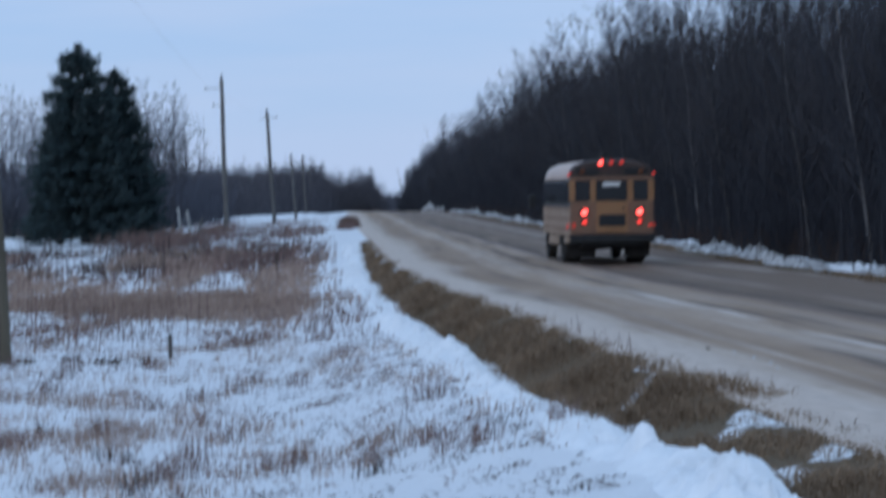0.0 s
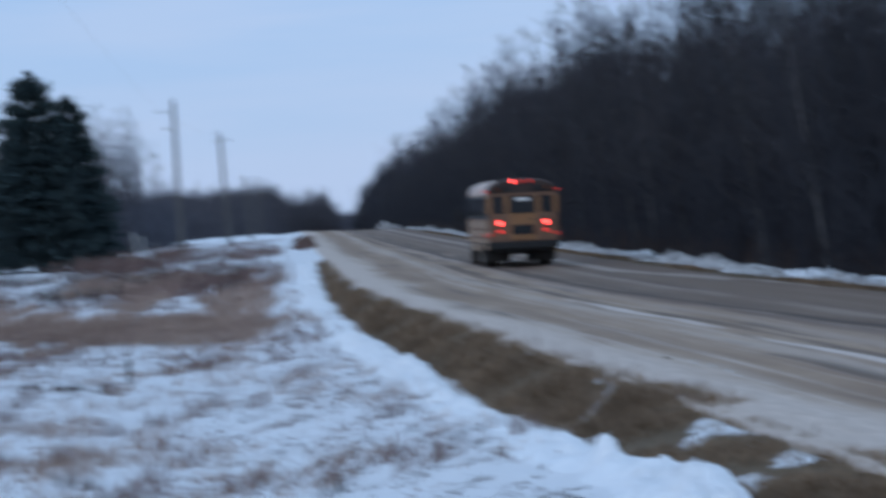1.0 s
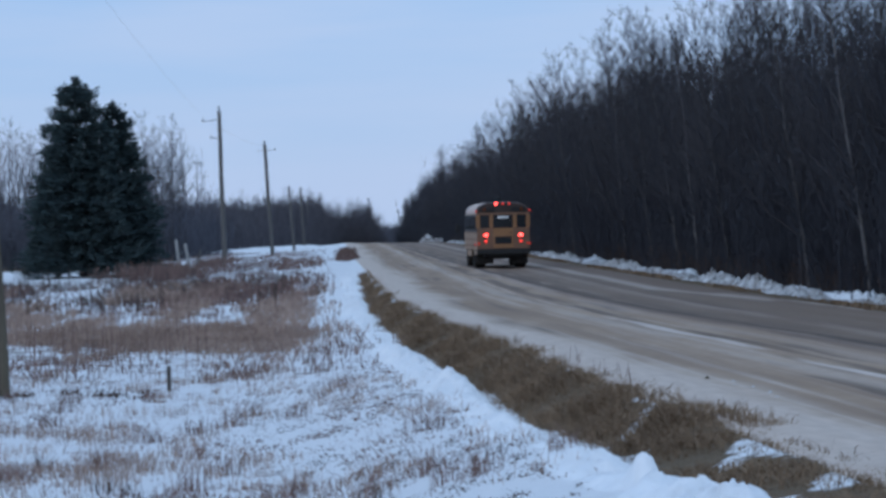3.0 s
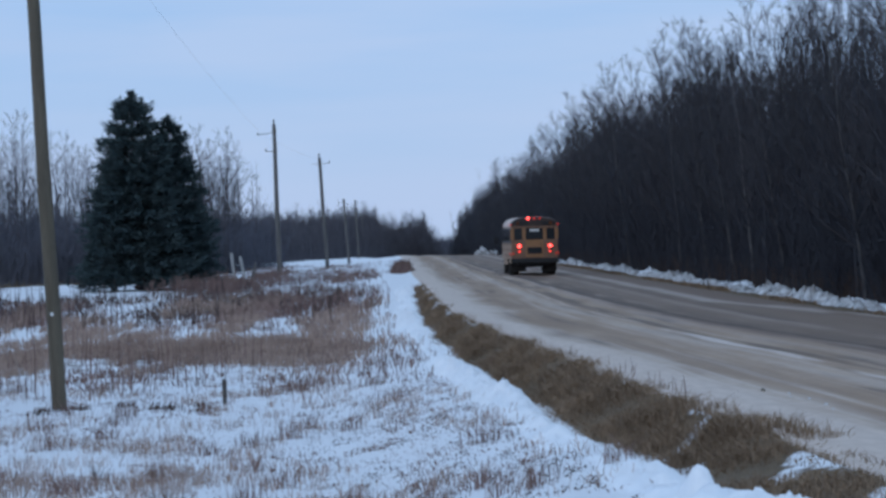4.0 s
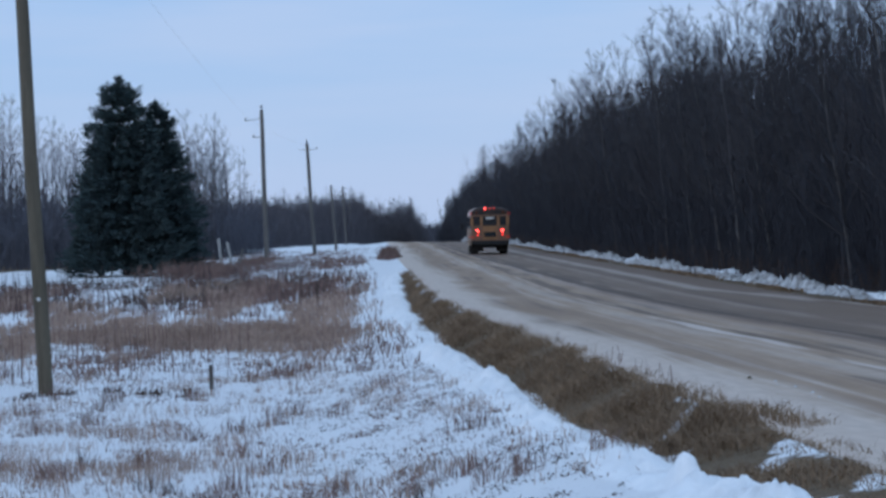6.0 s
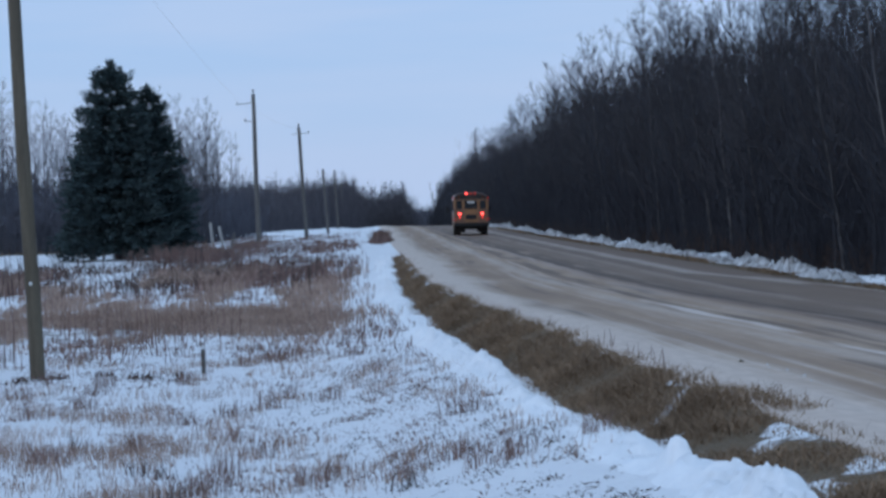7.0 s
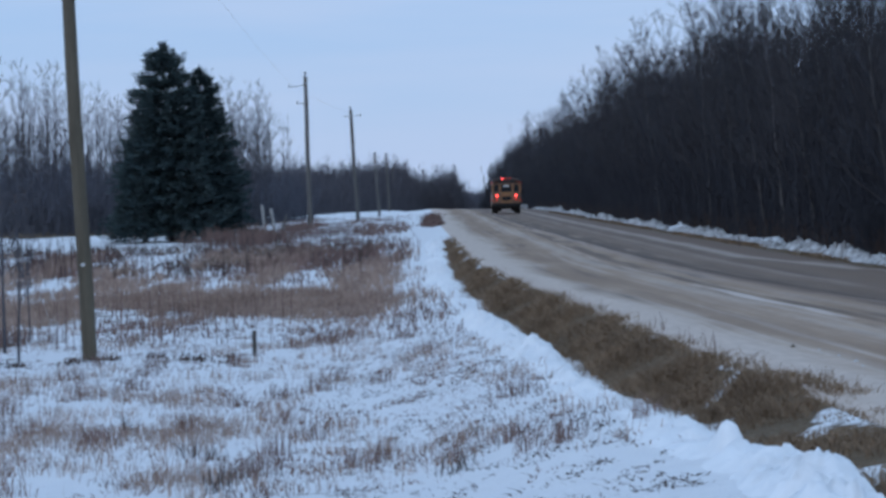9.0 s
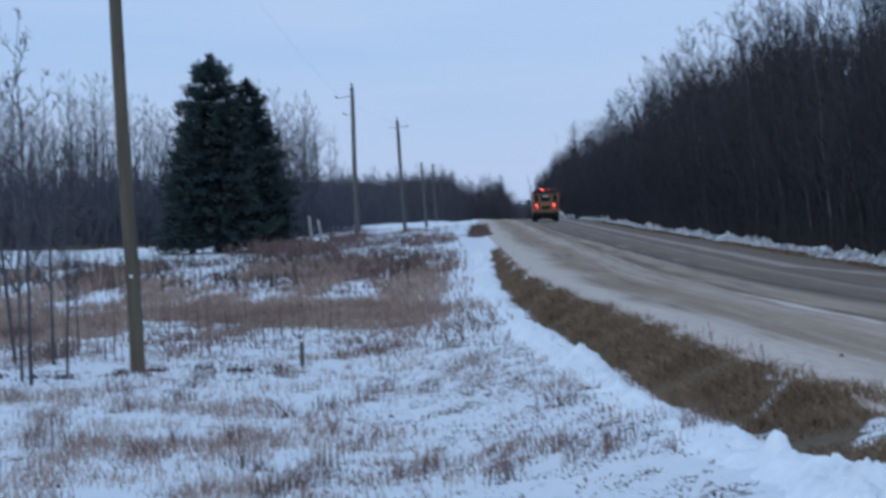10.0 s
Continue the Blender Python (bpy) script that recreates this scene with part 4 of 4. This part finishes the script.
    for y, xs in ((2.05, (-0.92, 0.92)), (6.75, (-0.98, 0.98))):
        for x in xs:
            wheel = new("wheel")
            wheel.parent = bus
            wheel.matrix_basis = pose(x, y, 0.48)
            wide = 0.24 if y < 3 else 0.13
            prof = [(0.27, -wide), (0.43, -wide), (0.475, -wide * 0.8), (0.48, 0.0), (0.475, wide * 0.8), (0.43, wide), (0.27, wide)]
            bm = bmesh.new()
            n = 24
            rings = [[bm.verts.new((p, r * math.cos(2 * math.pi * i / n), r * math.sin(2 * math.pi * i / n))) for i in range(n)] for r, p in prof]
            for a, b in zip(rings, rings[1:] + rings[:1]):
                for i in range(n):
                    bm.faces.new((a[i], a[(i + 1) % n], b[(i + 1) % n], b[i]))
            bpart("tyre", bm, M_rubber, wheel, "snow-dusted black tyre", 0.0, True)
            bpart("rim", disc(0, 0, 0, 0.275, wide * 1.2, "X", 18), M_steel, wheel, "dark steel rim")
            WHEELS.append((wheel, x, y))
    bus.scale = (1.045, 1.045, 1.045)
    return tagged(bus, "yellow school bus with glowing red tail lamps driving away", "bus")


bus = build_bus()


# ---------------------------------------------------------------- grass, weeds, small things
def blades(name, x, y, h, seed, material, label, width=0.006, lean=0.35, per=1, jitter=0.1, kind="stuff"):
    """Bent dry blades as one mesh: two-piece ribbons, each with its own turn."""
    rng = np.random.default_rng(seed)
    x, y, h = np.repeat(x, per) + rng.normal(0, jitter, len(x) * per), np.repeat(y, per) + rng.normal(0, jitter, len(x) * per), np.repeat(h, per)
    k = len(x)
    h = h * rng.uniform(0.5, 1.15, k)
    az, wz = rng.uniform(0, 6.283, k), rng.normal(0, 0.7, k)
    base = np.column_stack([x, y, surface(x, y) - 0.03])
    bend = np.abs(rng.normal(0, lean, k)) * h
    d = np.column_stack([np.cos(az) * bend, np.sin(az) * bend, np.zeros(k)])
    mid = base + d * 0.3 + np.column_stack([np.zeros((k, 2)), h * 0.6])
    tip = base + d + np.column_stack([np.zeros((k, 2)), h * rng.uniform(0.75, 1.0, k)])
    s = np.column_stack([np.cos(wz), np.sin(wz), np.zeros(k)])
    w = (width * rng.uniform(0.6, 1.4, k))[:, None]
    v = np.stack([base - s * w, base + s * w, mid + s * w * 0.85, mid - s * w * 0.85, tip + s * w * 0.35, tip - s * w * 0.35], 1).reshape(-1, 3)
    b = (np.arange(k) * 6)[:, None]
    f = np.concatenate([b + np.array([[0, 1, 2, 3]]), b + np.array([[3, 2, 4, 5]])])
    return tagged(new(name, mesh_of(name, v, f, material)), label, "grass", kind=kind)


def patchy(n, x0, x1, y0, y1, seed, scale, cut, wedge=True, fade=3.0, long=0.45):
    """Random places, kept where a noise field is high."""
    rng = np.random.default_rng(seed)
    y = y0 + (y1 - y0) * rng.random(n)
    x = x0 + (x1 - x0) * rng.random(n)
    if wedge:
        x = x * y / y1
    keep = np.array([noise.noise((a * scale, b * scale * long, seed)) + 0.5 * noise.noise((a * scale * 3.7, b * scale * long * 4.5, seed)) > cut for a, b in zip(x, y)])
    wave = 2.0 * np.sin(x * 0.45 + seed) + 1.2 * np.sin(x * 1.3)
    keep &= rng.random(n) < np.clip(np.minimum(y - y0 + wave, y1 - y) / fade, 0, 1)
    u = x - centre(y)
    keep &= rng.random(n) < np.clip((np.where(y < 60, -6.5, -6.7) - u) / np.interp(y, [50, 70], [0.6, 2.6]), 0, 1)
    return x[keep], y[keep]


# verge
rg = np.random.default_rng(41)
vy = 17 + 95 * rg.random(110000) ** 1.4
vu = rg.uniform(-6.5, -4.6, 110000)
ok = rg.random(110000) < verge_bare(vu, vy) * 0.95
vx, vy = (vu + centre(vy))[ok], vy[ok]
blades("verge_grass", vx, vy, 0.16 + 0.06 * np.sin(vy * 1.1) * np.sin(vy * 0.37 + 2) + 0.05 * np.sin(vx * 5 + vy * 2.3) - 0.08 * (vy < 23.8), 42, M_verge, "matted dry brown grass on the road's side slope", 0.0048, 1.1)
vy = rg.normal(150, 2.5, 1800)
vu = rg.normal(-5.75, 0.28, 1800)
blades("verge_grass", vu + centre(vy), vy, 0.75 * np.exp(-((vu + 5.75) / 0.5) ** 2) * np.exp(-((vy - 150) / 5) ** 2) + 0.1, 43, M_weed, "tuft of brown grass at the road's edge", 0.02, 0.5)

# field: a dense tan belt, broken patches behind it, clumps poking through the near snow
x, y = patchy(15000, -24, 3.2, 56, 76, 51, 0.3, -0.22, True, 5.0, 0.25)
blades("field_grass", x, y, np.full(len(x), 0.30), 52, M_straw, "tan dry grass standing in a belt across the snowy field", 0.009, 0.4, 4, 0.14)
x, y = patchy(15000, -30, 3.0, 66, 110, 66, 0.45, 0.06, True, 8.0, 0.12)
blades("field_grass", x, y, np.full(len(x), 0.36), 67, M_straw, "reddish dry grass in patches over the snowy field", 0.011, 0.35, 4, 0.16)
x, y = patchy(10000, -40, 2, 84, 160, 53, 0.3, 0.05, True, 6.0, 0.12)
keep = (x > -0.095 * y) | (y < 108)
x, y = x[keep], y[keep]
blades("field_grass", x, y, np.full(len(x), 0.42), 54, M_weed, "dark dead weeds in the far field", 0.015, 0.3, 4, 0.2)
x, y = patchy(9000, -34, 3, 48, 215, 64, 0.5, -0.1, True, 5.0, 0.15)
keep = ((x > -20) | (y < 155)) & ((x > -0.095 * y) | (y < 112))
x, y = x[keep], y[keep]
blades("weeds", x, y, np.full(len(x), 0.24), 65, M_weed, "scattered dead weeds over the snowy field", 0.013, 0.6, 3, 0.25)
x, y = patchy(10000, -22, 8, 24, 60, 55, 0.5, 0.14, True)
blades("field_grass", x, y, np.full(len(x), 0.21), 56, M_straw, "thin dry grass poking through the snow", 0.0045, 0.45, 5, 0.09)
x, y = patchy(12000, -10, 0.5, 27, 44, 73, 0.9, 0.12, False)
keep = x < -0.068 * y + 0.5 * np.sin(y * 0.8)
x, y = x[keep], y[keep]
blades("field_grass", x, y, np.full(len(x), 0.25), 74, M_straw, "reddish dry grass standing thick in the near snow", 0.0035, 0.4, 2, 0.12)
x, y = patchy(9000, -13, 5, 26, 60, 83, 1.3, 0.05, True)
blades("field_grass", x, y, np.full(len(x), 0.10), 84, M_weed, "short stubble showing through thin snow", 0.0045, 0.8, 2, 0.10)
x, y = patchy(9000, -22, 8, 24, 60, 57, 0.7, 0.12, True)
blades("weeds", x, y, np.full(len(x), 0.09), 58, M_weed, "brown dead weeds poking through the snow", 0.009, 0.9, 4, 0.07)
x, y = patchy(12000, -3, 10, 20, 50, 71, 1.6, 0.1, True)
blades("weeds", x, y, np.full(len(x), 0.055), 72, M_shrub, "dead leaves and stalks on the crusted snow", 0.012, 1.6, 4, 0.06)
rg = np.random.default_rng(75)
x = rg.uniform(-10.5, -4.4, 260)
y = 47.3 + 0.35 * np.sin(x * 1.7) + rg.normal(0, 0.35, 260)
keep = np.sin(x * 3.1) + np.sin(x * 7.7 + 1) + rg.normal(0, 0.5, 260) > -0.3
blades("weeds", x[keep], y[keep], np.full(keep.sum(), 0.13), 76, M_shrub, "dark weed stubs along the foot of a snow drift", 0.014, 0.4, 3, 0.05)
x, y = patchy(130, -22, 8, 25, 58, 59, 0.3, -0.3, True)
blades("grass_tufts", x, y, np.full(len(x), 0.34), 60, M_weed, "brown grass tufts in the snow", 0.005, 0.6, 44, 0.15)
x, y = patchy(26, -14, 6, 25, 42, 77, 0.3, -0.3, True)
blades("grass_tufts", x, y, np.full(len(x), 0.30), 78, M_shrub, "dark red-brown grass tufts in the snow", 0.005, 0.6, 24, 0.14)
x, y = patchy(3500, -34, -5, 86, 116, 81, 0.5, -0.1, True, 5.0, 0.15)
blades("weeds", x, y, np.full(len(x), 0.34), 82, M_shrub, "dark dead weeds in a row across the far field", 0.016, 0.3, 3, 0.2)
x, y = patchy(1300, -34, 0, 80, 122, 79, 0.2, -0.1, True)
rg = np.random.default_rng(80)
h = rg.uniform(0.4, 1.1, len(x))
b0 = np.column_stack([x, y, land(x, y) - 0.05])
b1 = b0 + np.column_stack([rg.normal(0, 0.08, len(x)) * h, rg.normal(0, 0.08, len(x)) * h, h])
tagged(new("weed_stalks", mesh_of("weed_stalks", *sticks(b0, b1, 0.018, 0.009, 3), M_shrub)), "dark dead weed stalks across the far field", "weeds", kind="stuff")
x, y = patchy(420, -24, 0, 50, 66, 61, 0.3, -0.4, True)
keep = x < -4.5
x, y = x[keep], y[keep]
rg = np.random.default_rng(62)
h = rg.uniform(0.4, 1.3, len(x))
b0 = np.column_stack([x, y, land(x, y) - 0.05])
b1 = b0 + np.column_stack([rg.normal(0, 0.06, len(x)) * h, rg.normal(0, 0.06, len(x)) * h, h])
tagged(new("weed_stalks", mesh_of("weed_stalks", *sticks(b0, b1, 0.012, 0.006, 3), M_weed)), "dark bare weed stalks standing in snow", "weeds", kind="stuff")
for cx, cy, n, hh, sp in ((-11.2, 116, 60, 1.0, 1.3), (-9.0, 132, 40, 0.7, 1.6), (-12.6, 60, 14, 0.45, 0.25), (-10.4, 52.5, 14, 0.5, 0.2)):
    rgb = np.random.default_rng(int(-cx * 10))
    pts = np.column_stack([rgb.normal(cx, sp, n), rgb.normal(cy, sp * 2, n)])
    brush("bush", pts, int(cy), "reddish leafless bush in the snowy field", hh * 0.5, hh, 12, M_weed, 0.25, 0.009, 0.3)
vy = rg.uniform(45, 230, 11000)
vu = rg.normal(5.6, 0.26, 11000)
ok = np.sin(vy * 0.35) + np.sin(vy * 0.13 + 1) + rg.normal(0, 0.5, 11000) > -0.3
vu, vy = vu[ok], vy[ok]
blades("bank_grass", vu + centre(vy), vy, np.full(len(vy), 0.13), 63, M_verge, "flattened brown grass at the foot of the snow bank", 0.02, 0.6)


def sapling(kind, x, y, spin, scale, seed, label):
    ob = bare_tree(kind, x, y, spin, scale, label, "saplings by the pole")
    ob.name = "sapling"
    rng = np.random.default_rng(seed)
    crown = KINDS[kind][1]
    co = np.empty(len(crown.vertices) * 3, np.float32)
    crown.vertices.foreach_get("co", co)
    co = co.reshape(-1, 3)[rng.integers(0, len(crown.vertices), 60)]
    n = rng.normal(0, 1, (60, 2, 3))
    n /= np.linalg.norm(n, axis=2, keepdims=True)
    v = np.stack([co, co + n[:, 0] * 0.05 + n[:, 1] * 0.02, co + n[:, 0] * 0.09, co + n[:, 0] * 0.05 - n[:, 1] * 0.02], 1).reshape(-1, 3)
    tagged(part("leaves", mesh_of("leaves", v, np.arange(240).reshape(-1, 4), M_leaf), ob, "few withered brown leaves"), kind="stuff")
    return ob


for k, x, y, sc in ((7, -9.35, 45.5, 0.92), (8, -9.05, 47.5, 0.72), (8, -9.75, 46.6, 0.95), (7, -9.9, 50.5, 0.8), (7, -10.8, 51.0, 0.95), (8, -10.6, 47.2, 0.9), (8, -10.2, 55.0, 0.55)):
    sapling(k, x, y, random.uniform(0, 360), sc, int(y * 10), "thin leafless sapling with few withered leaves")


def post(name, x, y, h, r, lean, material, label):
    ob = new(name, mesh_of(name, *merge([tube([[0, 0, -0.15], [0.01, 0, h * 0.5], [0, 0.01, h - 0.03], [0, 0, h]], [r, r, r * 0.92, r * 0.3], 8)]), material, True))
    ob.matrix_basis = pose(x, y, float(land(x, y)), 0, -lean, 0)
    return tagged(ob, label, "post")


rg = np.random.default_rng(91)
vy = rg.uniform(30.5, 37.5, 16)
vx = centre(vy) + rg.normal(-5.08, 0.09, 16)
h = rg.uniform(0.12, 0.32, 16)
b0 = np.column_stack([vx, vy, surface(vx, vy) - 0.04])
b1 = b0 + np.column_stack([rg.normal(0, 0.12, 16) * h, rg.normal(0, 0.12, 16) * h, h])
tagged(new("weed_stalks", mesh_of("weed_stalks", *sticks(b0, b1, 0.006, 0.003, 3), M_weed)), "thin dead stalks standing at the verge's upper edge", "weeds", kind="stuff")
post("stake", -4.5, 48.0, 0.5, 0.04, 0, M_steel, "short dark stake in the snow")
post("fence_post", -12.15, 138, 1.65, 0.085, 5, M_weathered, "pale weathered fence post in the field")
post("fence_post", -11.65, 139, 1.4, 0.085, 10, M_weathered, "pale weathered fence post leaning in the field")
post("fence_post", -11.2, 138, 1.1, 0.07, -14, M_grey_pole, "dark leaning fence post in the field")
tag_ob = bpart("pole_tag", box(-0.03, 0.03, -0.170, -0.150, 1.85, 1.91), M_paper, [o for o in bpy.data.objects if o.name == "utility_pole"][0], "small white tag", 0.01)
for i, (x, y, r) in enumerate(((4.11, 32.6, 0.03), (4.38, 32.0, 0.02), (4.46, 30.8, 0.022), (4.52, 29.8, 0.024), (4.50, 29.1, 0.016), (4.30, 31.3, 0.014))):
    bm = bmesh.new()
    bmesh.ops.create_icosphere(bm, subdivisions=2, radius=r)
    for v in bm.verts:
        v.co *= 1 + 0.5 * noise.noise(v.co * 14 + Vector((i, 0, 0)))
    me = bpy.data.meshes.new("snow_clod")
    bm.to_mesh(me)
    bm.free()
    me.materials.append(M_dirty if i else M_pole)
    ob = new("snow_clod", me)
    ob.location = (x, y, float(surface(x, y)) + r * 0.4)
    tagged(ob, "small frozen clod on the road's edge", "snow clod", "clods")

# ---------------------------------------------------------------- what moves
LINE = [(60, 6.5), (71, 6.23), (84, 5.9), (98, 5.5), (117, 4.82), (135, 4.12), (166, 3.2), (183, 2.82), (208, 2.25), (225, 1.72), (250, 1.1)]


def bus_at(t):
    d = 71 + 13.2 * t + 0.22 * t * t
    ys, xs = [a for a, _ in LINE], [b for _, b in LINE]

    def line(q):
        return sum(np.interp(q + o, ys, xs) for o in (-6, -3, 0, 3, 6)) / 5

    return line(d), d, math.degrees(math.atan2(line(d + 6) - line(d), 6.0))


def motions():
    rows = []
    for i in range(41):
        t = i * 0.25
        x, y, turn = bus_at(t)
        yaw = float(np.interp(t, [0, 2, 5, 7.5, 10], [0.9, 0.6, -0.2, -1.1, -1.3]))
        rows.append((t, pose(x, y, float(profile(y)) - 0.06, 0, 0.5, yaw - turn)))
    walk(bus, rows)
    for wheel, wx, wy in WHEELS:
        steps = []
        for i in range(301):
            t = i / 30
            d = 13.2 * t + 0.22 * t * t
            steps.append((t, pose(wx, wy, 0.48, -math.degrees(d / 0.48) % 360, 0, 0)))
        walk(wheel, steps)
    # the strobe's lens swings to the rear for each of its three flashes
    turns = [(0.0, 0), (8.2, 0)]
    for n, t in enumerate((8.3, 8.8, 9.6)):
        turns += [(t - 2 / 30, 360 * n), (t - 1 / 30, 360 * n + 88), (t, 360 * n + 172), (t + 1 / 30, 360 * n + 188), (t + 2 / 30, 360 * n + 274), (t + 0.1, 360 * n + 360)]
    turns.append((10.0, 1080))
    walk(STROBE[0], [(t, pose(-0.12, 0.45, 2.93, 0, 0, a % 360)) for t, a in turns])


motions()
